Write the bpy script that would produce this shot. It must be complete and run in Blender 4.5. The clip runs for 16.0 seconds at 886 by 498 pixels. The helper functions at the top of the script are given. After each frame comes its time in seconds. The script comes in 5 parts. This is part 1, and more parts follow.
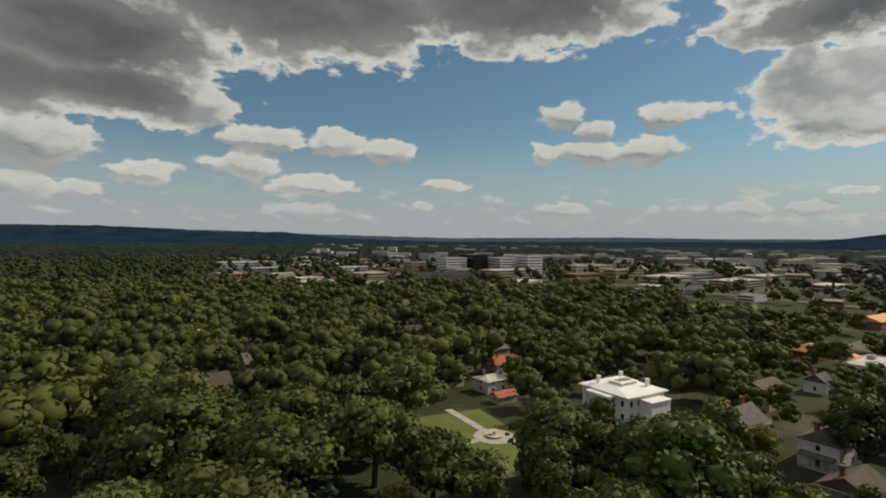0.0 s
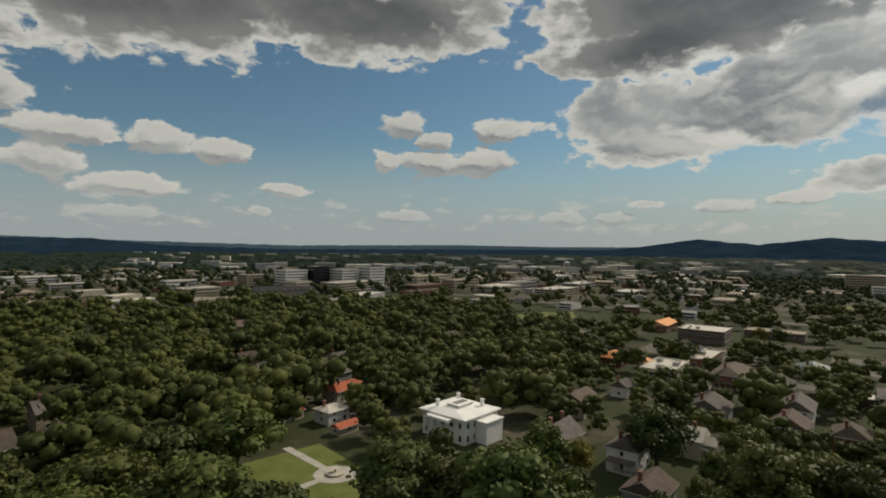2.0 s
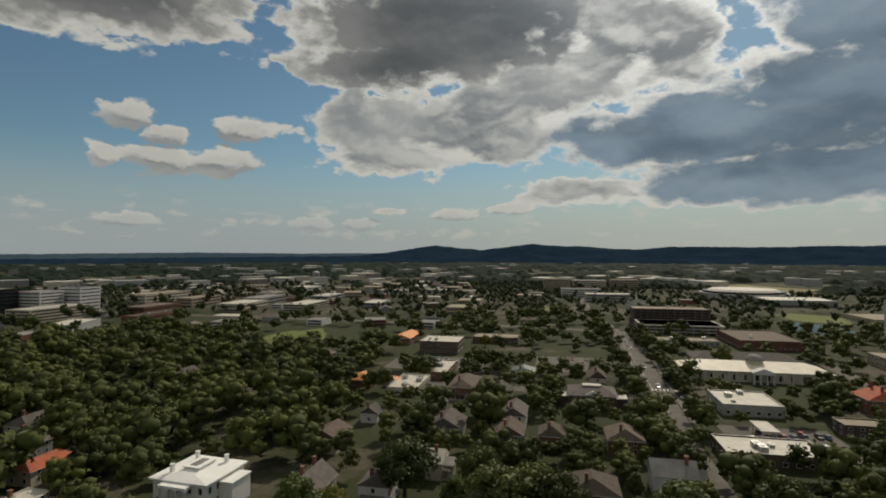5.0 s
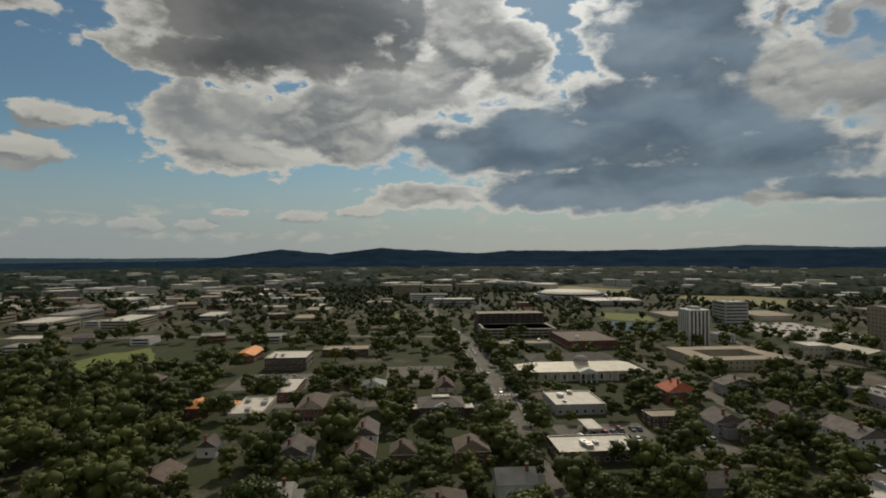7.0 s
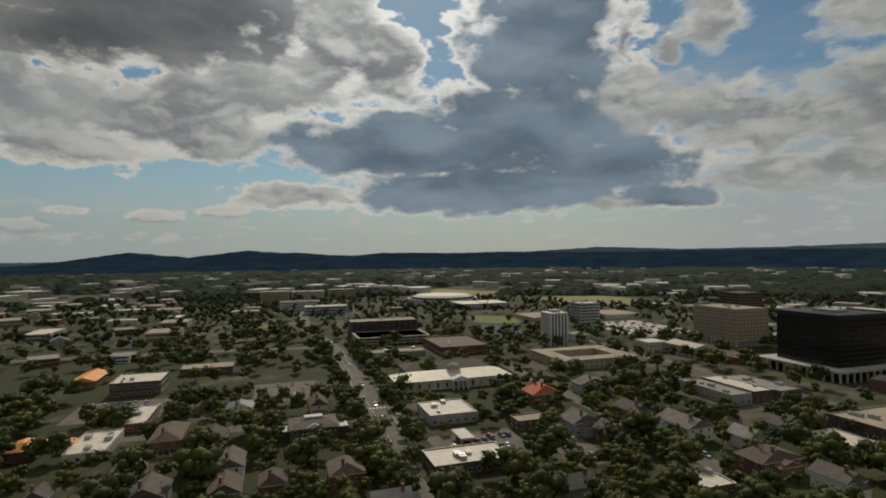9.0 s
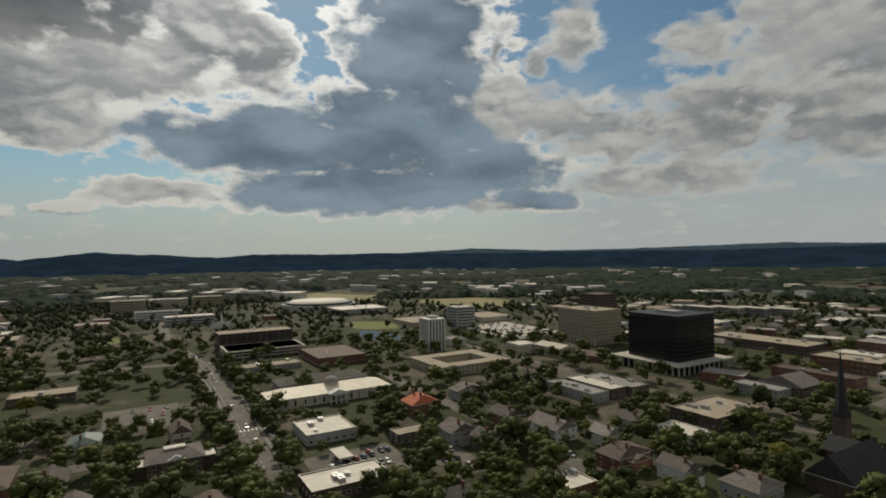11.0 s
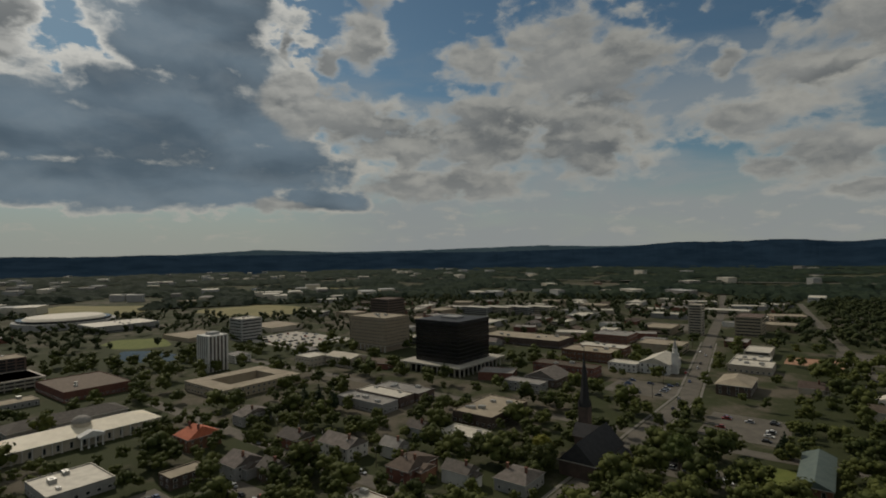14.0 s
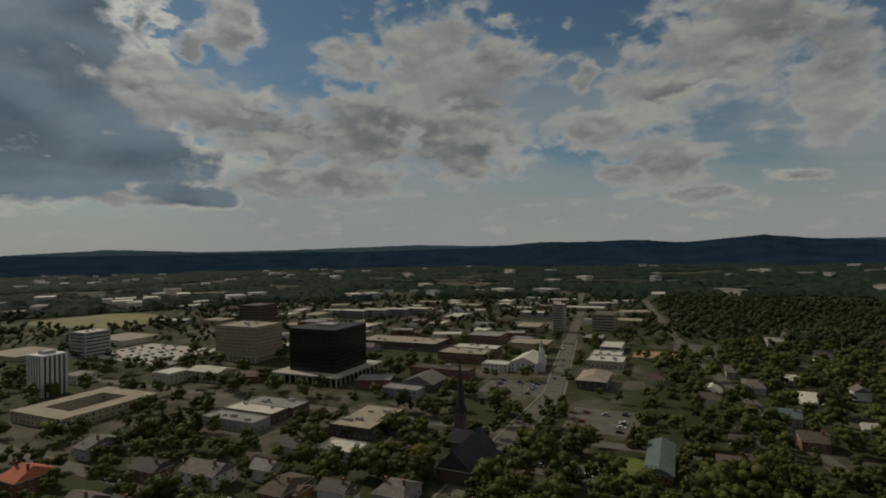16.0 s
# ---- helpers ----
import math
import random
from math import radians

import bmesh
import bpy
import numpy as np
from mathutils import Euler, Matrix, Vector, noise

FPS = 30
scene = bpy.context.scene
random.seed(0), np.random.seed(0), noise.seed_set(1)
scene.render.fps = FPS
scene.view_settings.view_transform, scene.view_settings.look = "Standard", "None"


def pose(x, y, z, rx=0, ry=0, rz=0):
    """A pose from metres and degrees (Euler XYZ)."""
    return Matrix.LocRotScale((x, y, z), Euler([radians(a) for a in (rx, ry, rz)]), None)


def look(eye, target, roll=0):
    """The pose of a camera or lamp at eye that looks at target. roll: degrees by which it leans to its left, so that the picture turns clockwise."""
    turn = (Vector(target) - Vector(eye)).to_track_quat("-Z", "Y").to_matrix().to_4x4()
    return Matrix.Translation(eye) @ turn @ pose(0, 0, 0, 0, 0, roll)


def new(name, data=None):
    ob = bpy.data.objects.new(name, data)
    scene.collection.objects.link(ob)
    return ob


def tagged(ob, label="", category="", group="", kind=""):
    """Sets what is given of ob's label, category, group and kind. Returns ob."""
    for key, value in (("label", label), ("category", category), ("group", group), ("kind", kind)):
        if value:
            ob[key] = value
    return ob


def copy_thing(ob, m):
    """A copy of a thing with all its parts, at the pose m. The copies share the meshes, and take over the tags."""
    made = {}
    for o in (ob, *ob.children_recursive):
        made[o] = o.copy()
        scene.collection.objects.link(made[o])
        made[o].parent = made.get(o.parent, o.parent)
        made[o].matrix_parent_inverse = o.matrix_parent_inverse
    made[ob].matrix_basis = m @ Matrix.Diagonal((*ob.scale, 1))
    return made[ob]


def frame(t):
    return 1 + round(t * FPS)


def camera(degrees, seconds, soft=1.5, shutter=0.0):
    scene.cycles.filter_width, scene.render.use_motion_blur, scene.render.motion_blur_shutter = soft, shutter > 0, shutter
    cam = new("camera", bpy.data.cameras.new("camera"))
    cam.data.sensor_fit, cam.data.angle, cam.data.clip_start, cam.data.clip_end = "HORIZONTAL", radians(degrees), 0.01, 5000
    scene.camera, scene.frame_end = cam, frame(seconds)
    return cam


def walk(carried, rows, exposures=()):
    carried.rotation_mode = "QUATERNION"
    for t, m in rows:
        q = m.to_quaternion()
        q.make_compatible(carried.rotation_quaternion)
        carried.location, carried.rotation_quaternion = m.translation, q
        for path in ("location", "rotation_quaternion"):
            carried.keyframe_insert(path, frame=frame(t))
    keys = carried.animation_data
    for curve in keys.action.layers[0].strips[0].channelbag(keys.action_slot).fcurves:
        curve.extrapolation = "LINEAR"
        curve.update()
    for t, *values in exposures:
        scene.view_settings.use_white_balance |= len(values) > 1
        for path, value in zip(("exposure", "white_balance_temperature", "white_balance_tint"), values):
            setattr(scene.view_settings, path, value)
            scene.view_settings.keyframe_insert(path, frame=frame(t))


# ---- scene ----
cam = camera(79.25, 16.0, soft=1.9)
walk(cam, [
    (0, look((0.00, -0.00, 52.50), (-0.00, 999.80, 32.54), 0.46)),
    (0.5, look((0.11, 0.20, 54.14), (69.43, 997.67, 38.07), 0.62)),
    (1, look((0.23, 0.43, 55.80), (148.02, 989.38, 44.35), 0.68)),
    (1.5, look((0.34, 0.69, 57.50), (220.93, 976.03, 49.63), 0.60)),
    (2, look((0.41, 0.99, 59.22), (288.22, 958.67, 54.27), 0.59)),
    (2.5, look((0.44, 1.31, 60.96), (359.79, 934.52, 59.04), 0.46)),
    (3, look((0.46, 1.65, 62.74), (429.75, 904.81, 62.94), 0.42)),
    (3.5, look((0.50, 1.97, 64.51), (494.43, 871.46, 66.19), 0.30)),
    (4, look((0.61, 2.28, 66.28), (558.76, 832.01, 69.84), 0.26)),
    (4.5, look((0.74, 2.59, 67.99), (617.57, 789.67, 73.16), 0.17)),
    (5, look((0.90, 2.91, 69.61), (684.43, 732.80, 76.89), 0.05)),
    (7.5, look((2.11, 4.74, 76.66), (890.48, 463.66, 90.46), -0.35)),
    (8, look((2.42, 5.05, 78.06), (918.37, 406.08, 92.63), -0.53)),
    (8.5, look((2.74, 5.34, 79.48), (940.88, 351.29, 94.21), -0.55)),
    (11, look((4.43, 6.50, 86.78), (1001.44, 82.50, 100.26), -0.70)),
    (11.5, look((4.75, 6.66, 88.05), (1004.55, -6.89, 102.17), -0.80)),
    (12, look((5.09, 6.73, 89.27), (1001.04, -82.15, 102.88), -0.86)),
    (12.5, look((5.47, 6.73, 90.50), (994.01, -143.69, 103.19), -0.87)),
    (13, look((5.85, 6.66, 91.78), (985.76, -192.46, 103.49), -0.82)),
    (13.5, look((6.27, 6.54, 93.14), (973.98, -245.30, 103.78), -0.81)),
    (14, look((6.75, 6.42, 94.54), (959.18, -298.17, 104.50), -0.84)),
    (14.5, look((7.25, 6.29, 95.96), (941.60, -349.98, 103.92), -0.86)),
    (15, look((7.74, 6.15, 97.35), (919.75, -403.95, 104.10), -0.88)),
    (15.5, look((8.19, 6.03, 98.71), (894.73, -456.58, 103.93), -0.94)),
    (16, look((8.62, 5.93, 100.03), (867.12, -506.86, 104.69), -0.95)),
], ((0, 0.15), (2.5, -0.05), (5, -0.12), (8, -0.27), (11, -0.06), (13, -0.46), (16, -0.66)))

# ---- sun, sky and clouds ----
SUN_AZ, SUN_EL = 69.0, 40.0
GRID = 35.0                      # turn of the town's street grid


def bearing(az, far):
    return far * math.sin(radians(az)), far * math.cos(radians(az))


sun = new("sun", bpy.data.lights.new("sun", "SUN"))
sun.data.energy, sun.data.angle, sun.data.color = 3.1, radians(0.6), (1.0, 0.89, 0.73)
sx, sy = bearing(SUN_AZ, math.cos(radians(SUN_EL)))
sun.matrix_world = look((sx * 100, sy * 100, math.sin(radians(SUN_EL)) * 100), (0, 0, 0))

BANKS = ((-33.8, 17.6, 13.8, 5.5), (-15.6, 22.7, 23.6, 6.0), (7.0, 23.4, 17.9, 4.8), (-31.7, 13.0, 11.0, 3.0), (-38.9, 13.1, 8.1, 3.6),
         (43.8, 21.4, 17.4, 5.0), (38.2, 19.4, 10.9, 2.9), (44.0, 23.3, 20.0, 6.1), (44.2, 22.1, 19.8, 4.8))
VEILS = ((83.7, 21.7, 10.5, 9.5), (81.4, 13.5, 14.7, 6.9), (69.1, 11.6, 17.5, 4.6), (73.3, 7.2, 14.9, 2.8), (91.0, 9.5, 9.5, 3.2),
         (94.9, 6.1, 6.1, 1.8), (78.4, 7.2, 18.3, 2.9))
PUFFS = ((-37.4, 8.0, 5.2, 2.3), (-28.8, 6.2, 2.4, 1.3), (-38.5, 4.3, 2.2, 1.3), (-33.8, 4.1, 2.3, 0.8), (-20.2, 7.3, 3.2, 1.7),
         (-18.6, 9.8, 4.6, 1.2), (-11.6, 9.7, 3.2, 1.3), (-5.7, 9.2, 2.7, 1.2), (-13.6, 5.4, 4.9, 1.0), (0.2, 5.6, 2.5, 0.7), (12.9, 12.4, 2.4, 1.7),
         (15.4, 11.2, 2.3, 1.1), (10.5, 8.9, 1.4, 1.0), (15.1, 8.8, 3.4, 1.5), (20.6, 8.8, 4.2, 1.3), (23.2, 12.2, 3.1, 1.0), (-2.2, 3.4, 1.2, 0.5),
         (12.3, 3.0, 2.8, 0.8), (29.1, 3.2, 2.2, 0.9), (34.7, 3.1, 1.7, 0.7), (-14.5, 2.9, 3.7, 0.9), (-24.1, 12.9, 3.5, 2.4), (44.6, 4.2, 2.5, 0.8),
         (50.0, 4.7, 2.3, 0.5), (37.4, 4.3, 1.9, 0.4), (23.3, 12.1, 2.6, 1.0))
HEAPS = ((61.5, 22.5, 6.5, 6.0), (57.5, 18.0, 5.5, 4.0), (66.0, 20.0, 5.0, 4.0), (92.0, 15.5, 6.0, 4.5), (35.1, 13.0, 5.3, 4.2), (45.3, 12.8, 11.6, 4.0), (53.6, 16.6, 5.8, 3.3), (37.3, 9.7, 6.9, 1.5), (57.7, 6.3, 6.5, 1.3),
         (48.5, 14.9, 7.7, 3.2))
DRIFTS = ((100.3, 22.0, 2.9, 4.4), (96.1, 19.4, 1.9, 1.3), (97.0, 14.2, 3.9, 3.7), (92.1, 21.0, 1.2, 2.6), (121.3, 19.0, 11.2, 5.8),
         (110.8, 19.8, 3.9, 3.1), (112.5, 12.5, 8.3, 5.0), (102.1, 12.4, 7.8, 3.4), (123.7, 11.2, 7.0, 4.3), 
         (108.0, 7.6, 11.5, 2.4), (93.0, 5.7, 7.3, 1.7), (149.0, 19.3, 8.9, 5.2), (143.1, 15.1, 5.7, 3.9), (143.6, 8.9, 5.7, 3.0),
         (157.2, 14.1, 4.5, 6.4), (139.9, 7.4, 3.2, 1.8), (154.8, 6.3, 3.1, 0.6), (146.6, 5.3, 4.7, 1.0), (136.0, 16.7, 1.5, 1.9),
         (137.2, 11.7, 5.0, 2.2), (124.9, 14.5, 6.0, 5.1))


class Nodes:
    """Short hand for node trees."""

    def __init__(self, tree):
        self.tree = tree

    def add(self, kind):
        return self.tree.nodes.new(kind)

    def put(self, value, socket):
        if isinstance(value, bpy.types.NodeSocket):
            self.tree.links.new(value, socket)
        else:
            socket.default_value = value

    def math(self, op, a, b=0.0, clamp=False):
        node = self.add("ShaderNodeMath")
        node.operation, node.use_clamp = op, clamp
        self.put(a, node.inputs[0]), self.put(b, node.inputs[1])
        return node.outputs[0]

    def vec(self, op, a, b=(0, 0, 0)):
        node = self.add("ShaderNodeVectorMath")
        node.operation = op
        self.put(a, node.inputs[0]), self.put(b, node.inputs[1])
        return node.outputs["Value" if op in ("LENGTH", "DOT_PRODUCT") else "Vector"]

    def noise(self, at, scale, detail=4, rough=0.55, distort=0.0):
        node = self.add("ShaderNodeTexNoise")
        self.put(at, node.inputs["Vector"])
        for key, value in (("Scale", scale), ("Detail", detail), ("Roughness", rough), ("Distortion", distort)):
            node.inputs[key].default_value = value
        return node.outputs["Fac"]

    def ramp(self, value, low, high, to_low=0.0, to_high=1.0, smooth=True):
        node = self.add("ShaderNodeMapRange")
        node.interpolation_type = "SMOOTHSTEP" if smooth else "LINEAR"
        for n, v in enumerate((value, low, high, to_low, to_high)):
            self.put(v, node.inputs[n])
        return node.outputs[0]

    def mix(self, fac, a, b, blend="MIX"):
        node = self.add("ShaderNodeMix")
        node.data_type, node.blend_type = "RGBA", blend
        self.put(fac, node.inputs[0])
        for v, i in ((a, 6), (b, 7)):
            self.put((*v, 1.0) if isinstance(v, tuple) else v, node.inputs[i])
        return node.outputs[2]


world = bpy.data.worlds.new("sky")
scene.world = world
world.use_nodes = True
world.node_tree.nodes.clear()
W = Nodes(world.node_tree)
ray = W.add("ShaderNodeTexCoord").outputs["Generated"]
parts_of = W.add("ShaderNodeSeparateXYZ")
W.put(ray, parts_of.inputs[0])
dx, dy, dz = parts_of.outputs
az = W.math("MULTIPLY", W.math("ARCTAN2", dx, dy), 57.2958)
el = W.math("MULTIPLY", W.math("ARCSINE", dz), 57.2958)
place = W.add("ShaderNodeCombineXYZ")
W.put(az, place.inputs[0]), W.put(el, place.inputs[1])
place = place.outputs[0]


def wander(scale, wide, high):
    """Shifts that fray the outlines of the clouds."""
    node = W.add("ShaderNodeTexNoise")
    W.put(W.vec("MULTIPLY", place, (scale, scale * 1.7, 0)), node.inputs["Vector"])
    node.inputs["Scale"].default_value, node.inputs["Detail"].default_value, node.inputs["Roughness"].default_value = 1.0, 5.0, 0.62
    return W.vec("MULTIPLY", W.vec("SUBTRACT", node.outputs["Color"], (0.5, 0.5, 0.5)), (wide, high, 0))


bent = W.vec("ADD", W.vec("ADD", place, wander(0.07, 6.5, 3.2)), wander(0.3, 2.6, 1.7))
frayed = W.vec("ADD", W.vec("ADD", place, wander(0.26, 2.4, 1.5)), wander(0.9, 0.9, 0.6))


def spread(ellipses, height, at):
    """How deep inside the nearest of these clouds a direction lies."""
    best = None
    for a, e, w, h in ellipses:
        d = W.vec("LENGTH", W.vec("MULTIPLY", W.vec("SUBTRACT", at, (a, e, 0)), (1 / w, 1 / h, 0)))
        best = d if best is None else W.math("MINIMUM", best, d)
    return W.math("MULTIPLY", W.math("SUBTRACT", 1.0, W.math("MINIMUM", best, 2.2)), height)


def billow(at):
    """Rounded swells, about zero in the mean."""
    return W.math("SUBTRACT", W.noise(W.vec("MULTIPLY", at, (0.17, 0.30, 0)), 1.0, 5, 0.5, 0.15), 0.5)


raised = W.vec("ADD", frayed, (0.35, 0.75, 0))
head, head_up = billow(frayed), billow(raised)
wisp = W.math("SUBTRACT", W.noise(W.vec("MULTIPLY", frayed, (0.34, 0.60, 0)), 1.0, 7, 0.6, 0.2), 0.5)
soft = W.noise(W.vec("MULTIPLY", place, (0.06, 0.13, 0)), 1.0, 3, 0.5, 0.2)
midway = W.math("SUBTRACT", W.noise(W.vec("MULTIPLY", place, (0.12, 0.26, 0)), 1.0, 4, 0.55, 0.4), 0.5)
bank, veil = spread(BANKS, 1.3, bent), spread(VEILS, 1.3, bent)
puff, heap, drift = spread(PUFFS, 0.9, frayed), spread(HEAPS, 1.3, bent), spread(DRIFTS, 0.95, bent)
small = W.math("MAXIMUM", W.math("MAXIMUM", puff, heap), drift)
lit_side = W.math("SUBTRACT", puff, spread(PUFFS, 0.9, raised))
behind = W.ramp(W.math("ABSOLUTE", W.math("SUBTRACT", az, 60.0)), 112.0, 130.0, -1.0, 0.12)   # broken cover elsewhere
over = W.ramp(el, 29.0, 37.0, -1.0, 0.15)
big = W.math("MAXIMUM", W.math("MAXIMUM", bank, veil), W.math("MAXIMUM", behind, over))
deep = W.math("MAXIMUM", big, small)
ruffle = W.math("ADD", W.math("ADD", 0.06, W.math("MULTIPLY", head, 1.5)), W.math("MULTIPLY", wisp, 1.1))
dense = W.math("ADD", deep, ruffle)
lone_puff = W.ramp(W.math("SUBTRACT", small, big), -0.15, 0.25)
is_puff = W.ramp(W.math("SUBTRACT", puff, W.math("MAXIMUM", big, W.math("MAXIMUM", heap, drift))), -0.1, 0.2)
cover = W.ramp(dense, -0.06, W.ramp(W.math("SUBTRACT", drift, W.math("MAXIMUM", puff, big)), -0.1, 0.2, 0.16, 0.5))
core = W.ramp(W.math("ADD", W.math("ADD", deep, W.math("MULTIPLY", ruffle, 0.9)), W.math("MULTIPLY", midway, 1.0)), 0.06, 0.60)
top_lit = W.ramp(W.math("ADD", W.math("SUBTRACT", head, head_up), W.math("MULTIPLY", lit_side, 0.55)), -0.10, 0.20)
toward = W.vec("DOT_PRODUCT", ray, (sx, sy, math.sin(radians(SUN_EL))))
glow = W.math("POWER", W.math("MAXIMUM", toward, 0.0), 11.0)

sky = W.add("ShaderNodeTexSky")
sky.sky_type, sky.sun_disc, sky.sun_elevation, sky.sun_rotation = "NISHITA", False, radians(SUN_EL), radians(SUN_AZ)
sky.air_density, sky.dust_density, sky.ozone_density = 1.0, 0.4, 1.0
clear = W.vec("MULTIPLY", sky.outputs[0], (0.046, 0.057, 0.056))
haze = W.mix(W.ramp(az, 20.0, 80.0), (0.31, 0.345, 0.355), (0.40, 0.42, 0.39))
clear = W.mix(W.ramp(el, 11.5, 0.5, 0.0, 0.92), clear, haze)
thin = W.ramp(W.noise(W.vec("MULTIPLY", place, (0.05, 0.16, 0)), 1.0, 6, 0.6, 0.5), 0.34, 0.6)
thin = W.math("MULTIPLY", W.math("MULTIPLY", thin, W.ramp(az, 88.0, 104.0)), W.math("MULTIPLY", W.ramp(az, 185.0, 160.0), W.ramp(el, 24.0, 10.0)))
clear = W.mix(W.math("MULTIPLY", thin, 0.8), clear, (0.36, 0.385, 0.39))
far_puffs = W.ramp(W.noise(W.vec("MULTIPLY", place, (0.28, 0.75, 0)), 1.0, 7, 0.6, 0.3), 0.53, 0.68)
far_puffs = W.math("MULTIPLY", far_puffs, W.math("MULTIPLY", W.ramp(el, 0.6, 2.2), W.ramp(el, 6.5, 3.8)))
clear = W.mix(W.math("MULTIPLY", far_puffs, 0.6), clear, (0.52, 0.50, 0.44))
edge_colour = W.mix(glow, (0.54, 0.53, 0.475), (1.16, 1.15, 1.09))
tone = W.ramp(W.math("ADD", soft, W.math("ADD", W.math("MULTIPLY", midway, 0.5), W.math("MULTIPLY", head, 0.25))), 0.28, 0.72)
thin_bank = W.ramp(W.math("ADD", bank, W.math("MULTIPLY", midway, 0.6)), 1.0, 0.25)
bank_grey = W.mix(thin_bank, W.mix(tone, (0.088, 0.090, 0.088), (0.125, 0.126, 0.122)), W.mix(tone, (0.15, 0.152, 0.148), (0.25, 0.246, 0.23)))
veil_grey = W.mix(tone, (0.100, 0.142, 0.182), (0.205, 0.27, 0.325))
shade = W.mix(W.ramp(W.math("SUBTRACT", veil, bank), -0.15, 0.3), bank_grey, veil_grey)
shade = W.mix(W.math("MULTIPLY", W.math("POWER", glow, 1.8), 0.55), shade, (0.30, 0.37, 0.44))
shade = W.mix(lone_puff, shade, W.mix(tone, (0.125, 0.142, 0.155), (0.30, 0.31, 0.305)))
relief = W.math("ADD", W.math("ADD", 0.06, W.math("MULTIPLY", lone_puff, 0.55)), W.math("MULTIPLY", is_puff, 0.2))
dark_part = W.math("MULTIPLY", core, W.math("SUBTRACT", 1.0, W.math("MULTIPLY", top_lit, relief)))
dark_part = W.math("MULTIPLY", dark_part, W.math("SUBTRACT", 1.0, W.math("MULTIPLY", lone_puff, 0.12)))
dark_part = W.math("MAXIMUM", dark_part, W.math("MULTIPLY", is_puff, W.ramp(top_lit, 0.5, 0.0, 0.0, 0.7)))
cloud = W.mix(dark_part, edge_colour, shade)
cloud = W.mix(W.ramp(el, 6.0, 0.5, 0.0, 0.6), cloud, haze)
final = W.mix(W.math("MULTIPLY", cover, W.ramp(el, 0.2, 5.0, 0.55, 0.97)), clear, cloud)
back = W.add("ShaderNodeBackground")
W.put(final, back.inputs[0])
back.inputs[1].default_value = 1.0
W.put(back.outputs[0], W.add("ShaderNodeOutputWorld").inputs[0])


# ---- materials ----
def material(name, dark, light, scale=0.6, roughness=0.85, bump=0.15, metal=0.0, vary=0.0, fine_scale=9.0, island=False, gloss=0.3, through_light=0.0):
    """Two colours mixed by a coarse and a fine grain, with bump; vary: how much single objects differ."""
    m = bpy.data.materials.new(name)
    m.use_nodes = True
    N = Nodes(m.node_tree)
    shader = m.node_tree.nodes["Principled BSDF"]
    at = N.add("ShaderNodeTexCoord").outputs["Object"]
    coarse, grain = N.noise(at, scale, 5, 0.6), N.noise(at, fine_scale, 3, 0.65)
    fac = N.math("ADD", N.math("MULTIPLY", N.ramp(coarse, 0.3, 0.7), 0.65), N.math("MULTIPLY", grain, 0.35))
    colour = N.mix(fac, dark, light)
    if vary:
        pick = N.add("ShaderNodeNewGeometry").outputs["Random Per Island"] if island else N.add("ShaderNodeObjectInfo").outputs["Random"]
        hsv = N.add("ShaderNodeHueSaturation")
        N.put(N.ramp(pick, 0, 1, 0.5 - 0.022 * vary, 0.5 + 0.022 * vary, False), hsv.inputs["Hue"])
        N.put(N.ramp(N.math("FRACT", N.math("MULTIPLY", pick, 7.31)), 0, 1, 1 - 0.5 * vary, 1 + 0.5 * vary, False), hsv.inputs["Value"])
        N.put(colour, hsv.inputs["Color"])
        colour = hsv.outputs[0]
    N.put(colour, shader.inputs["Base Color"])
    shader.inputs["Roughness"].default_value, shader.inputs["Metallic"].default_value = roughness, metal
    shader.inputs["Specular IOR Level"].default_value = gloss
    if bump:
        b = N.add("ShaderNodeBump")
        b.inputs["Strength"].default_value, b.inputs["Distance"].default_value = bump, 0.1
        N.put(grain, b.inputs["Height"])
        N.put(b.outputs[0], shader.inputs["Normal"])
    if through_light:
        thin = N.add("ShaderNodeBsdfTranslucent")
        N.put(colour, thin.inputs[0])
        both = N.add("ShaderNodeMixShader")
        both.inputs[0].default_value = through_light
        N.put(shader.outputs[0], both.inputs[1]), N.put(thin.outputs[0], both.inputs[2])
        N.put(both.outputs[0], m.node_tree.nodes["Material Output"].inputs[0])
    return m


LEAF = material("leaves", (0.036, 0.052, 0.013), (0.108, 0.124, 0.030), 0.35, 0.6, 0.2, vary=0.8, fine_scale=2.5, gloss=0.2, through_light=0.2)
LEAF_YELLOW = material("yellowing leaves", (0.12, 0.125, 0.02), (0.20, 0.19, 0.035), 0.35, 0.6, 0.0, vary=0.5, fine_scale=2.5, gloss=0.2, through_light=0.3)
LEAF_DARK = material("dark evergreen needles", (0.016, 0.028, 0.012), (0.032, 0.048, 0.018), 0.35, 0.7, 0.0, vary=0.5, fine_scale=2.5, gloss=0.2, through_light=0.15)
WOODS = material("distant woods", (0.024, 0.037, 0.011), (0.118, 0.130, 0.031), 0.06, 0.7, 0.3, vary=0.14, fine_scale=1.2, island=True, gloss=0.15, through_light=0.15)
# Aerial haze put into the colour: darker and bluer than WOODS.
FAR_CANOPY = material("haze-tinted far treetops", (0.010, 0.019, 0.015), (0.029, 0.041, 0.024), 0.012, 0.9, 0.0, fine_scale=0.09, gloss=0.05)
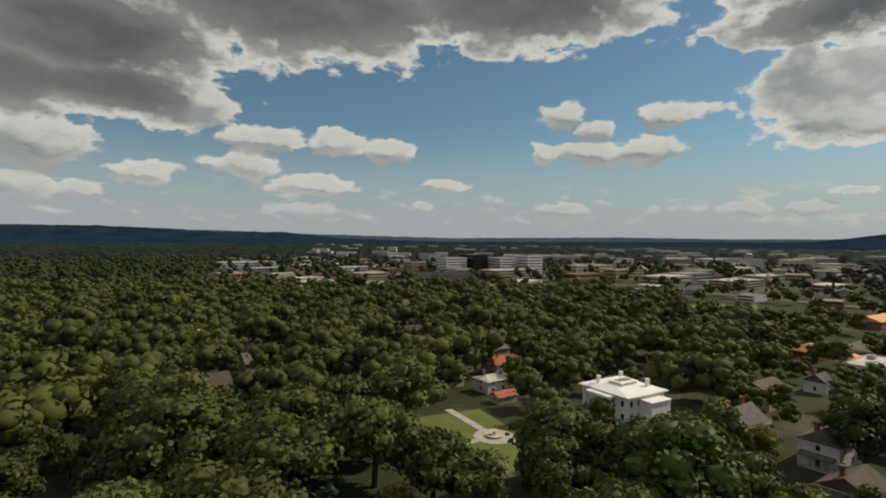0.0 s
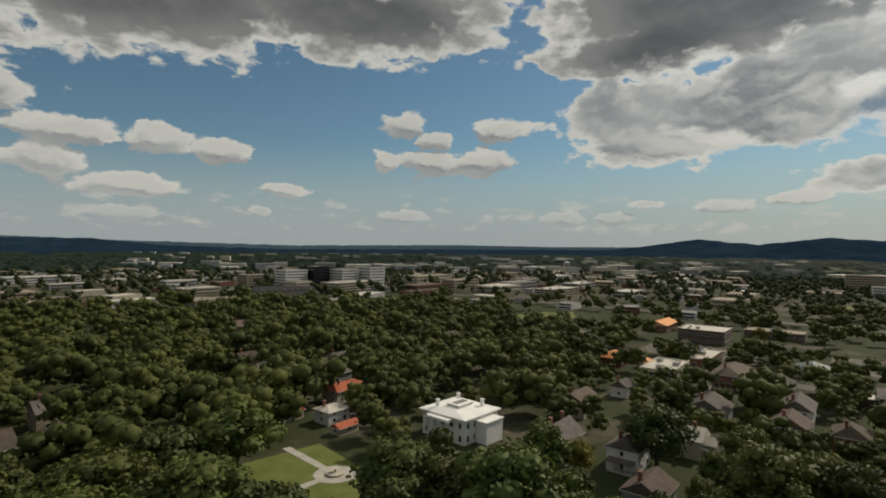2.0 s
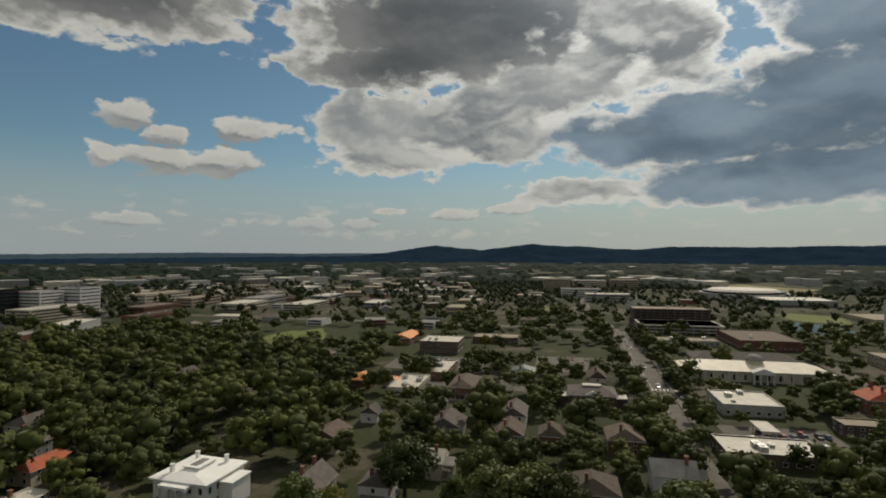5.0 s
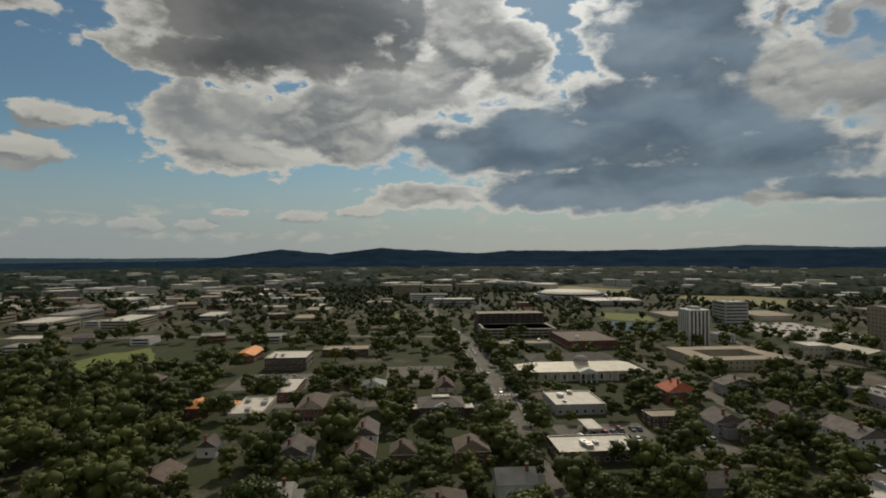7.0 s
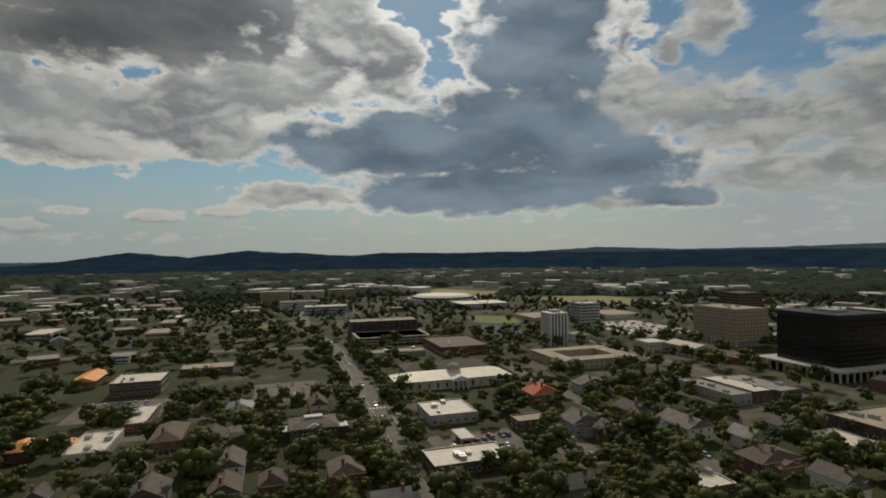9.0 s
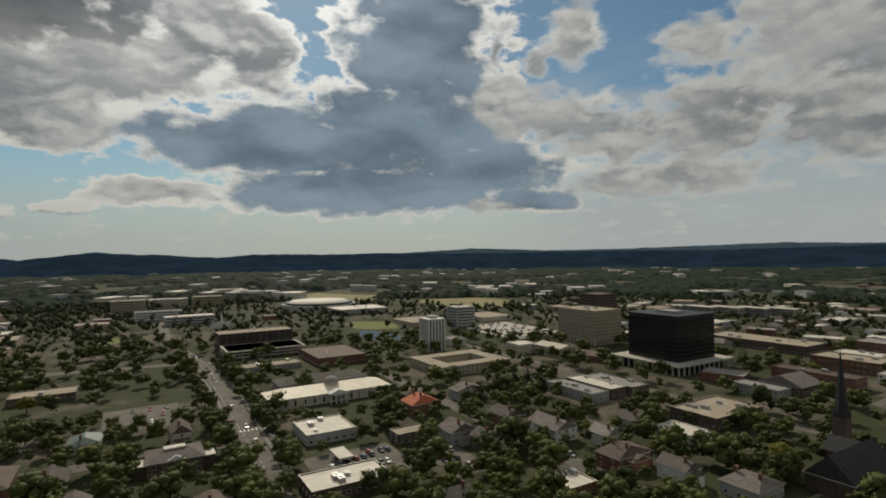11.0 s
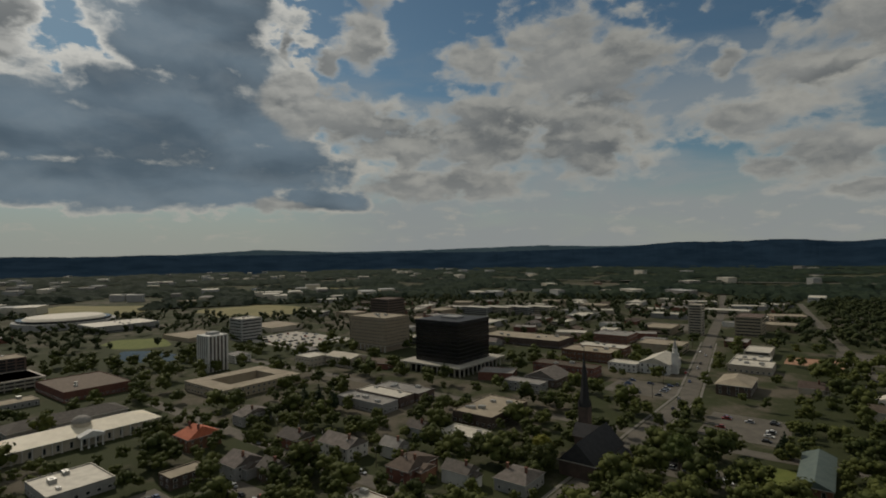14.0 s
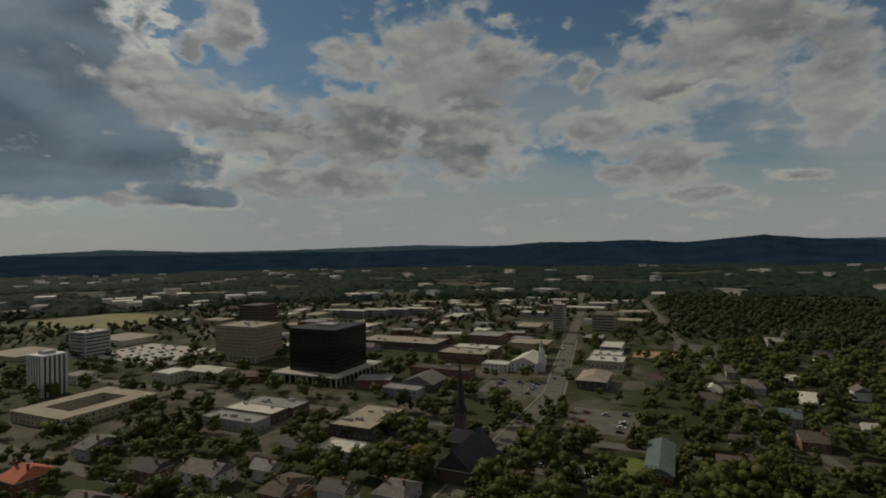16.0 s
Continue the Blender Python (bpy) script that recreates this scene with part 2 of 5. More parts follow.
# Colour stepped towards FAR_CANOPY's haze tone, for trees past 600 m.
SPARSE = material("scattered trees", (0.018, 0.029, 0.013), (0.060, 0.070, 0.026), 0.04, 0.8, 0.0, vary=0.14, fine_scale=0.8, island=True, gloss=0.1)
BARK = material("bark", (0.05, 0.04, 0.03), (0.11, 0.09, 0.07), 1.5, 0.95, 0.6)
GRASS = material("mown grass", (0.080, 0.105, 0.020), (0.150, 0.165, 0.042), 0.15, 0.95, 0.3, fine_scale=3)
DRY = material("dry grass field", (0.13, 0.125, 0.045), (0.24, 0.21, 0.10), 0.02, 0.95, 0.2, fine_scale=0.6)
ASPHALT = material("weathered asphalt", (0.074, 0.067, 0.055), (0.142, 0.127, 0.103), 0.12, 0.9, 0.2, fine_scale=6)
CONCRETE = material("pale concrete", (0.30, 0.28, 0.24), (0.46, 0.43, 0.37), 0.3, 0.9, 0.2)
SIDEWALK = material("worn grey sidewalk concrete", (0.13, 0.122, 0.105), (0.21, 0.195, 0.17), 0.3, 0.9, 0.2)
PAINT = material("white road paint", (0.6, 0.6, 0.56), (0.75, 0.74, 0.7), 2, 0.8, 0.0)
WHITE_ROOF = material("white roof membrane", (0.40, 0.37, 0.31), (0.60, 0.56, 0.47), 0.25, 0.7, 0.1)
GREY_ROOF = material("grey gravel roof", (0.16, 0.15, 0.14), (0.30, 0.285, 0.26), 0.15, 0.95, 0.3)
TAN_ROOF = material("tan gravel roof", (0.22, 0.185, 0.135), (0.36, 0.31, 0.235), 0.12, 0.95, 0.3)
SHINGLE = material("grey-brown shingles", (0.075, 0.066, 0.058), (0.15, 0.13, 0.115), 0.5, 0.9, 0.4, vary=0.7, fine_scale=4)
SHINGLE_BROWN = material("brown shingles", (0.075, 0.056, 0.044), (0.14, 0.106, 0.083), 0.5, 0.9, 0.4, vary=0.6, fine_scale=4)
ORANGE_ROOF = material("orange roof sheeting", (0.55, 0.20, 0.05), (0.75, 0.32, 0.10), 0.3, 0.7, 0.1)
RED_TILE = material("red clay roof tiles", (0.28, 0.07, 0.035), (0.46, 0.14, 0.07), 0.6, 0.85, 0.5, fine_scale=3)
GREEN_ROOF = material("weathered green metal roof", (0.07, 0.095, 0.085), (0.12, 0.15, 0.13), 0.4, 0.6, 0.1)
BRICK = material("red-brown brick", (0.13, 0.06, 0.042), (0.24, 0.115, 0.08), 0.3, 0.9, 0.3, vary=0.5)
BRICK_DARK = material("dark brown brick", (0.07, 0.05, 0.042), (0.14, 0.10, 0.08), 0.3, 0.9, 0.3, vary=0.3)
TAN_WALL = material("tan precast wall", (0.28, 0.23, 0.165), (0.38, 0.32, 0.24), 0.2, 0.9, 0.15, vary=0.25)
WHITE_WALL = material("white painted siding", (0.50, 0.49, 0.46), (0.66, 0.65, 0.62), 0.3, 0.8, 0.15)
PALE_ROOF = material("pale sunlit metal roof", (0.62, 0.55, 0.42), (0.80, 0.73, 0.58), 0.2, 0.6, 0.1)
BRIGHT = material("fresh white paint", (0.72, 0.71, 0.66), (0.84, 0.83, 0.79), 0.3, 0.7, 0.1)
CREAM_WALL = material("cream stone wall", (0.36, 0.32, 0.25), (0.50, 0.45, 0.37), 0.25, 0.85, 0.15, vary=0.3)
GREY_WALL = material("grey stucco wall", (0.24, 0.24, 0.235), (0.36, 0.355, 0.34), 0.25, 0.85, 0.15, vary=0.4)
BLACK_GLASS = material("black curtain-wall glass", (0.006, 0.007, 0.008), (0.012, 0.013, 0.015), 0.2, 0.18, 0.0, gloss=0.5)
BLACK_METAL = material("black metal", (0.010, 0.010, 0.011), (0.02, 0.02, 0.021), 0.5, 0.5, 0.05)
GLASS = material("dark window glass", (0.015, 0.019, 0.022), (0.03, 0.036, 0.04), 0.4, 0.12, 0.0, gloss=0.5)
METAL = material("grey galvanised metal", (0.30, 0.30, 0.29), (0.44, 0.44, 0.42), 1.0, 0.5, 0.1, metal=0.5)
SLATE = material("dark slate", (0.020, 0.020, 0.022), (0.042, 0.041, 0.042), 0.5, 0.8, 0.3)
TYRE = material("tyre rubber", (0.015, 0.015, 0.015), (0.03, 0.03, 0.03), 3, 0.9, 0.0)
EARTH = material("bare red earth", (0.26, 0.14, 0.085), (0.38, 0.23, 0.15), 0.1, 0.95, 0.3)
WATER = material("still pond water", (0.03, 0.04, 0.035), (0.05, 0.06, 0.05), 0.1, 0.08, 0.05, gloss=0.5)


# ---- builders ----
class Shape:
    """Vertices and faces of one mesh, each face with a material number."""

    def __init__(self):
        self.v, self.f, self.m = [], [], []

    def face(self, points, mat=0):
        n = len(self.v)
        self.v += [tuple(p) for p in points]
        self.f.append(tuple(range(n, n + len(points))))
        self.m.append(mat)
        return self

    def box(self, x0, x1, y0, y1, z0, z1, mat=0):
        p = [(x, y, z) for z in (z0, z1) for x, y in ((x0, y0), (x1, y0), (x1, y1), (x0, y1))]
        n = len(self.v)
        self.v += p
        self.f += [tuple(n + i for i in q) for q in ((3, 2, 1, 0), (4, 5, 6, 7), (0, 1, 5, 4), (1, 2, 6, 5), (2, 3, 7, 6), (3, 0, 4, 7))]
        self.m += [mat] * 6
        return self

    def prism(self, sides, r0, r1, x, y, z0, z1, mat=0, turn=0.0):
        ring = [(math.cos(turn + 2 * math.pi * k / sides), math.sin(turn + 2 * math.pi * k / sides)) for k in range(sides)]
        n = len(self.v)
        self.v += [(x + r0 * c, y + r0 * s, z0) for c, s in ring] + [(x + r1 * c, y + r1 * s, z1) for c, s in ring]
        for k in range(sides):
            j = (k + 1) % sides
            self.f.append((n + k, n + j, n + sides + j, n + sides + k))
        self.f += [tuple(n + k for k in reversed(range(sides))), tuple(n + sides + k for k in range(sides))]
        self.m += [mat] * (sides + 2)
        return self

    def solid(self, top, z0, mat=0):
        """A body under a flat outline of (x, y, z), down to z0."""
        n, k = len(self.v), len(top)
        self.v += [tuple(p) for p in top] + [(p[0], p[1], z0) for p in top]
        self.f.append(tuple(range(n, n + k)))
        self.f += [(n + (i + 1) % k, n + i, n + k + i, n + k + (i + 1) % k) for i in range(k)]
        self.m += [mat] * (k + 1)
        return self

    def mesh(self, name, *mats):
        me = bpy.data.meshes.new(name)
        me.from_pydata(self.v, [], self.f)
        me.polygons.foreach_set("material_index", self.m)
        for m in mats:
            me.materials.append(m)
        me.update()
        return me


def thing(name, x, y, z, rz, label, category, group="", kind=""):
    ob = tagged(new(name), label, category, group, kind)
    ob.empty_display_size = 0.1
    ob.matrix_basis = pose(x, y, z, 0, 0, rz)
    return ob


def part(name, shape, mats, parent, label="", at=None):
    data = shape.mesh(name, *(mats if isinstance(mats, tuple) else (mats,))) if isinstance(shape, Shape) else shape
    ob = new(name, data)
    ob.parent = parent
    if at is not None:
        ob.matrix_basis = at
    return tagged(ob, label)


def lone(name, shape, mats, x, y, z, rz, label, category, group="", kind=""):
    ob = tagged(new(name, shape.mesh(name, *(mats if isinstance(mats, tuple) else (mats,)))), label, category, group, kind)
    ob.matrix_basis = pose(x, y, z, 0, 0, rz)
    return ob


KEPT = []        # footprints that trees keep off: centre, turn, half sizes
STREETS = []     # street lines that trees keep off


def keep_off(x, y, rz, lx, ly, margin=3.0):
    c, s = math.cos(radians(rz)), math.sin(radians(rz))
    KEPT.append((x, y, c, s, lx / 2 + margin, ly / 2 + margin))


WINDOWS = {}


def window_mesh(w, h, trim, glass):
    key = (round(w, 2), round(h, 2), trim.name, glass.name)
    if key not in WINDOWS:
        s, t = Shape(), 0.12
        ring = [[(-w / 2 - g, y, z0 - g), (w / 2 + g, y, z0 - g), (w / 2 + g, y, z1 + g), (-w / 2 - g, y, z1 + g)]
                for g, y, z0, z1 in ((t, -0.02, t, h - t), (t, 0.10, t, h - t), (0, 0.10, t, h - t), (0, 0.02, t, h - t))]
        s.v = [p for r in ring for p in r]
        s.f = [(4 * r + (k + 1) % 4, 4 * r + k, 4 * r + 4 + k, 4 * r + 4 + (k + 1) % 4) for r in range(3) for k in range(4)] + [(15, 14, 13, 12)]
        s.m = [0] * 12 + [1]
        WINDOWS[key] = s.mesh("window", trim, glass)
    return WINDOWS[key]


def windows(parent, lx, ly, z0, floors, storey, faces="wns", w=1.1, h=1.6, gap=3.2, trim=None, glass=None, sill=0.9, name="window"):
    """Rows of windows on faces of a box: w, e along its x; n, s along its y."""
    me = window_mesh(w, h, trim or WHITE_WALL, glass or GLASS)
    for face in faces:
        along, turn, off = (ly, {"w": 90, "e": -90}.get(face), lx / 2) if face in "we" else (lx, {"n": 0, "s": 180}[face], ly / 2)
        count = max(1, int((along - 1.2) / gap))
        for k in range(count):
            u = (k - (count - 1) / 2) * along / count
            for fl in range(floors):
                x, y = {"w": (-off, u), "e": (off, u), "n": (u, off), "s": (u, -off)}[face]
                part(name, me, (), parent, at=pose(x, y, z0 + sill + fl * storey, 0, 0, turn))


def open_front(x, y, wide, deep=10):
    """Open ground on the near side, with no trees on it."""
    far = math.hypot(x, y)
    k = 1 - (wide / 2 + deep / 2) / far
    keep_off(x * k, y * k, 90 - math.degrees(math.atan2(x, y)), deep, wide * 0.9, 0)


def flat_building(name, label, x, y, lx, ly, h, wall, roof, floors=1, faces="wns", rz=GRID, w=1.4, wh=1.5, gap=3.4, units=0, category="building",
                  trim=None, glass=None, parapet=0.5, group="", coping=None, seed=0):
    """A flat-roofed building: walls, a roof behind a parapet with a coping, windows, and machinery on the roof."""
    b = thing(name, x, y, 0, rz, label, category, group)
    part("wall", Shape().box(-lx / 2, lx / 2, -ly / 2, ly / 2, -0.5, h - parapet), wall, b)
    t, s = 0.3, Shape()
    for g, z in ((0, h - parapet), (0, h), (0.06, h), (0.06, h + 0.1), (-t - 0.06, h + 0.1), (-t - 0.06, h), (-t, h), (-t, h - parapet)):
        s.v += [(-lx / 2 - g, -ly / 2 - g, z), (lx / 2 + g, -ly / 2 - g, z), (lx / 2 + g, ly / 2 + g, z), (-lx / 2 - g, ly / 2 + g, z)]
    s.f = [(4 * r + k, 4 * r + (k + 1) % 4, 4 * r + 4 + (k + 1) % 4, 4 * r + 4 + k) for r in range(7) for k in range(4)]
    s.m = [0] * 4 + [1] * 20 + [0] * 4
    part("parapet", s, (wall, coping or roof), b)
    part("roof", Shape().box(-lx / 2 + t, lx / 2 - t, -ly / 2 + t, ly / 2 - t, h - parapet, h - parapet + 0.12), roof, b)
    if floors and math.hypot(x, y) > 600:
        for fl in range(floors):
            z = fl * (h - parapet) / floors
            part("window_band", Shape().box(-lx / 2 - 0.08, lx / 2 + 0.08, -ly / 2 + 1.2, ly / 2 - 1.2, z + 1.0, z + 2.3), glass or GLASS, b)
            part("window_band", Shape().box(-lx / 2 + 1.2, lx / 2 - 1.2, -ly / 2 - 0.08, ly / 2 + 0.08, z + 1.01, z + 2.29), glass or GLASS, b)
    elif floors:
        windows(b, lx, ly, 0, floors, (h - parapet) / floors, faces, w, min(wh, (h - parapet) / floors - 1.2), gap, trim, glass)
    keep_off(x, y, rz, lx, ly)
    open_front(x, y, max(lx, ly), 30 if math.hypot(x, y) > 560 else 12)
    c, sn, pick = math.cos(radians(rz)), math.sin(radians(rz)), random.Random(seed + int(x * 7 + y))
    for _ in range(units):
        u, v = pick.uniform(-0.36, 0.36) * lx, pick.uniform(-0.36, 0.36) * ly
        rooftop_unit(x + c * u - sn * v, y + sn * u + c * v, h - parapet + 0.12, rz, pick.uniform(0.7, 1.5))
    return b


def rooftop_unit(x, y, z, rz, size):
    u = thing("rooftop_unit", x, y, z, rz, "grey galvanised air-conditioning unit on a flat roof", "air conditioner", "rooftop units")
    a, b, c = 1.3 * size, 0.9 * size, 1.2 * size
    part("casing", Shape().box(-a, a, -b, b, 0.15, c), METAL, u)
    part("base_rail", Shape().box(-a - 0.05, a + 0.05, -b + 0.1, b - 0.1, 0, 0.15), GREY_WALL, u)
    part("fan_cowl", Shape().prism(12, 0.6 * b, 0.55 * b, 0, 0, c, c + 0.25), METAL, u)


def pitched_roof(lx, ly, z, rise, hip=0.0, over=0.5, thick=0.25):
    """A roof with its ridge along x; hip: how far the ridge ends lie in from the gables."""
    a, b = lx / 2 + over, ly / 2 + over
    r = max(a - hip, 0.01)
    low = z - over * rise / (ly / 2) * 0.6
    s = Shape()
    p = [(-a, -b, low), (a, -b, low), (a, b, low), (-a, b, low)]
    q = [(-r, 0, z + rise), (r, 0, z + rise)]
    s.face((p[0], p[1], q[1], q[0])), s.face((p[2], p[3], q[0], q[1]))
    s.face((p[1], p[2], q[1])), s.face((p[3], p[0], q[0]))
    for i in range(4):
        u, v = p[i], p[(i + 1) % 4]
        s.face(((u[0], u[1], u[2] - thick), (v[0], v[1], v[2] - thick), v, u), 1)
    s.face([(c[0], c[1], c[2] - thick) for c in reversed(p)], 1)
    return s


def chimney(parent, u, v, z0, z1, mat=None, size=0.45):
    c = part("chimney", Shape().box(u - size, u + size, v - size, v + size, z0, z1).box(u - size - 0.1, u + size + 0.1, v - size - 0.1, v + size + 0.1, z1, z1 + 0.2), mat or BRICK, parent)
    return c


def house(label, x, y, lx, ly, h, wall, roof, rz=GRID, rise=2.6, hip=0.0, floors=2, chimneys=1, faces="wns", porch="", wing=0, name="house", group="houses under the trees"):
    """A house with a pitched roof along its x; porch: the face that carries one; wing: a lower cross wing."""
    b = thing(name, x, y, 0, rz, label, "house", group)
    body = Shape().box(-lx / 2, lx / 2, -ly / 2, ly / 2, -0.5, h)
    if hip < 1:
        for sx_ in (-lx / 2, lx / 2):
            body.face(((sx_, -ly / 2, h), (sx_, ly / 2, h), (sx_, 0, h + rise * 0.97)))
    part("wall", body, wall, b)
    part("roof", pitched_roof(lx, ly, h, rise, hip), (roof, WHITE_WALL), b)
    windows(b, lx, ly, 0, floors, h / floors, faces, 0.95, 1.5, 3.7)
    for k in range(chimneys):
        chimney(b, (-0.3 + 0.6 * k) * lx, 0.12 * ly, h, h + rise + 1.3)
    if wing:
        w = part("wing", Shape().box(-lx / 2 - wing, -lx / 2, -ly / 4, ly / 4, -0.5, h * 0.8), wall, b)
        part("wing_roof", pitched_roof(wing + 2, ly / 2, 0, rise * 0.6, 0, 0.4), (roof, WHITE_WALL), w, at=pose(-lx / 2 - wing / 2 + 1, 0, h * 0.8))
    if porch:
        turn = {"w": 90, "e": -90, "n": 0, "s": 180}[porch]
        deep, wide = 2.2, (ly if porch in "we" else lx) * 0.8
        off = (lx if porch in "we" else ly) / 2
        base = pose(0, 0, 0, 0, 0, turn) @ pose(0, off + deep / 2, 0)
        part("porch_floor", Shape().box(-wide / 2, wide / 2, -deep / 2, deep / 2, -0.3, 0.5), CONCRETE, b, at=base)
        part("porch_roof", Shape().solid([(-wide / 2 - 0.2, deep / 2 + 0.2, 2.9), (-wide / 2 - 0.2, -deep / 2, 3.4), (wide / 2 + 0.2, -deep / 2, 3.4), (wide / 2 + 0.2, deep / 2 + 0.2, 2.9)], 2.75), roof, b, at=base)
        for k in range(5):
            u = (k / 4 - 0.5) * (wide - 0.4)
            part("porch_column", Shape().prism(8, 0.16, 0.13, 0, 0, 0.5, 2.75), WHITE_WALL, b, at=base @ pose(u, deep / 2 - 0.2, 0))
        part("door", Shape().box(-0.5, 0.5, 0, 0.06, 0.5, 2.6), BRICK_DARK, b, at=pose(0, 0, 0, 0, 0, turn) @ pose(0, off, 0))
    keep_off(x, y, rz, lx + 2 * wing, ly, 2.0)
    open_front(x, y, max(lx, ly), 6)
    return b


def strip(name, label, points, width, z, mat, category, kind="structure", trees=True):
    """A road or path along a line of points, as a slab with real edges."""
    s, n = Shape(), len(points)
    side = []
    for k in range(n):
        a, b = Vector(points[max(k - 1, 0)]), Vector(points[min(k + 1, n - 1)])
        d = (b - a).normalized()
        side.append((Vector((-d.y, d.x)) * width / 2, Vector(points[k])))
    for k in range(n - 1):
        (w0, p0), (w1, p1) = side[k], side[k + 1]
        s.solid([(*(p0 - w0), z), (*(p1 - w1), z), (*(p1 + w1), z), (*(p0 + w0), z)], z - 0.2)
    if trees:
        for k in range(n - 1):
            STREETS.append((points[k], points[k + 1], width / 2 + 0.5))
    return lone(name, s, mat, 0, 0, 0, 0, label, category, kind=kind)


def patch(name, label, x, y, lx, ly, z, mat, category, rz=GRID, trees=True, wobble=0.0):
    """A level piece of ground such as a lot or a lawn."""
    s, pick = Shape(), random.Random(int(x * 3 + y))
    if wobble:
        ring = [(lx / 2 * math.cos(a) * pick.uniform(1 - wobble, 1 + wobble), ly / 2 * math.sin(a) * pick.uniform(1 - wobble, 1 + wobble), z)
                for a in (2 * math.pi * k / 18 for k in range(18))]
        s.solid(ring, -0.2)
    else:
        s.box(-lx / 2, lx / 2, -ly / 2, ly / 2, -0.2, z)
    if trees:
        keep_off(x, y, rz, lx, ly, 1.0)
    return lone(name, s, mat, x, y, 0, rz, label, category, kind="structure")


# ---- ground and hills ----
def ground():
    """One sheet out to the horizon."""
    rings = [0, 60, 130, 220, 340, 500, 750, 1100, 1600, 2300, 3300, 4300, 4850]
    s = Shape()
    spokes = 96
    for k in range(spokes):
        a0, a1 = 2 * math.pi * k / spokes, 2 * math.pi * (k + 1) / spokes
        for r0, r1 in zip(rings, rings[1:]):
            pts = [(r1 * math.cos(a0), r1 * math.sin(a0), 0), (r1 * math.cos(a1), r1 * math.sin(a1), 0)]
            pts += [(r0 * math.cos(a1), r0 * math.sin(a1), 0), (r0 * math.cos(a0), r0 * math.sin(a0), 0)] if r0 else [(0, 0, 0)]
            s.face(pts)
    m = bpy.data.materials.new("town ground")
    m.use_nodes = True
    N = Nodes(m.node_tree)
    shader = m.node_tree.nodes["Principled BSDF"]
    at = N.add("ShaderNodeTexCoord").outputs["Object"]
    big, mid, small = N.noise(at, 0.004, 5), N.noise(at, 0.03, 5, 0.65), N.noise(at, 0.6, 4, 0.7)
    green = N.mix(small, (0.022, 0.030, 0.011), (0.052, 0.058, 0.024))
    bare = N.mix(small, (0.066, 0.058, 0.044), (0.14, 0.121, 0.09))
    c = N.mix(N.ramp(N.math("ADD", N.math("MULTIPLY", big, 0.5), N.math("MULTIPLY", mid, 0.6)), 0.54, 0.66), green, bare)
    N.put(c, shader.inputs["Base Color"])
    shader.inputs["Roughness"].default_value = 0.95
    shader.inputs["Specular IOR Level"].default_value = 0.15
    lone("ground", s, m, 0, 0, 0, 0, "level town ground of grass, earth and worn paving", "ground", kind="structure")


ground()

# Blue aerial haze is painted into both hill colours, more into the far ridge.
HILL = material("wooded hillside tinted with haze", (0.008, 0.018, 0.032), (0.020, 0.038, 0.062), 0.006, 0.95, 0.0, fine_scale=0.035, gloss=0.0)
HILL_FAR = material("far wooded ridge tinted with haze", (0.040, 0.066, 0.088), (0.055, 0.085, 0.105), 0.002, 0.95, 0.0, fine_scale=0.02, gloss=0.0)


def ridge(name, label, crest, far, eye, deep, mat, seed):
    """A chain of hills whose crest, seen from a height eye, lies at (bearing, degrees up)."""
    noise_at = lambda a, f: noise.noise(Vector((a * f, seed, 0)))
    s, steps = Shape(), int((crest[-1][0] - crest[0][0]) * 4)
    azs = np.linspace(crest[0][0], crest[-1][0], steps)
    ups = np.interp(azs, [c[0] for c in crest], [c[1] for c in crest])
    rows = []
    for a, up in zip(azs, ups):
        top = eye(a) + far * math.tan(radians(up)) + 5 * noise_at(a, 0.9) + 3 * noise_at(a, 3.1)
        row = []
        for k in range(7):
            f = k / 6
            r = far - deep * (1 - f)
            z = top * (0.5 - 0.5 * math.cos(math.pi * f)) * (1 + 0.25 * (1 - f) * noise_at(a + 9 * k, 0.5)) - 2 * (1 - f)
            row.append((*bearing(a, r), max(z, -2) if k < 6 else z))
        row.append((*bearing(a, far + 60), -5))
        rows.append(row)
    for r0, r1 in zip(rows, rows[1:]):
        for k in range(7):
            s.face((r0[k], r1[k], r1[k + 1], r0[k + 1]))
    ob = lone(name, s, mat, 0, 0, 0, 0, label, "hills", kind="structure")
    me = ob.data
    bm = bmesh.new()
    bm.from_mesh(me)
    bmesh.ops.remove_doubles(bm, verts=bm.verts, dist=0.05)
    bmesh.ops.recalc_face_normals(bm, faces=bm.faces)
    bm.to_mesh(me)
    bm.free()
    return ob


def eye_height(a):
    return float(np.interp(a, [-40, 0, 45, 85, 120, 160], [54, 56, 70, 86, 95, 100]))


ridge("hill_range_far", "low ridges tinted haze blue far beyond the town", ((-60, 0.5), (-40, 0.5), (-23, 0.62), (-16, 0.35), (-5, 0.12), (1, -0.02), (18, 0.12), (28, -0.02),
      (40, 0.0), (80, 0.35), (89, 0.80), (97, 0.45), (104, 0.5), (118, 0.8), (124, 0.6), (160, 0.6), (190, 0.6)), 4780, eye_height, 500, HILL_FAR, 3)
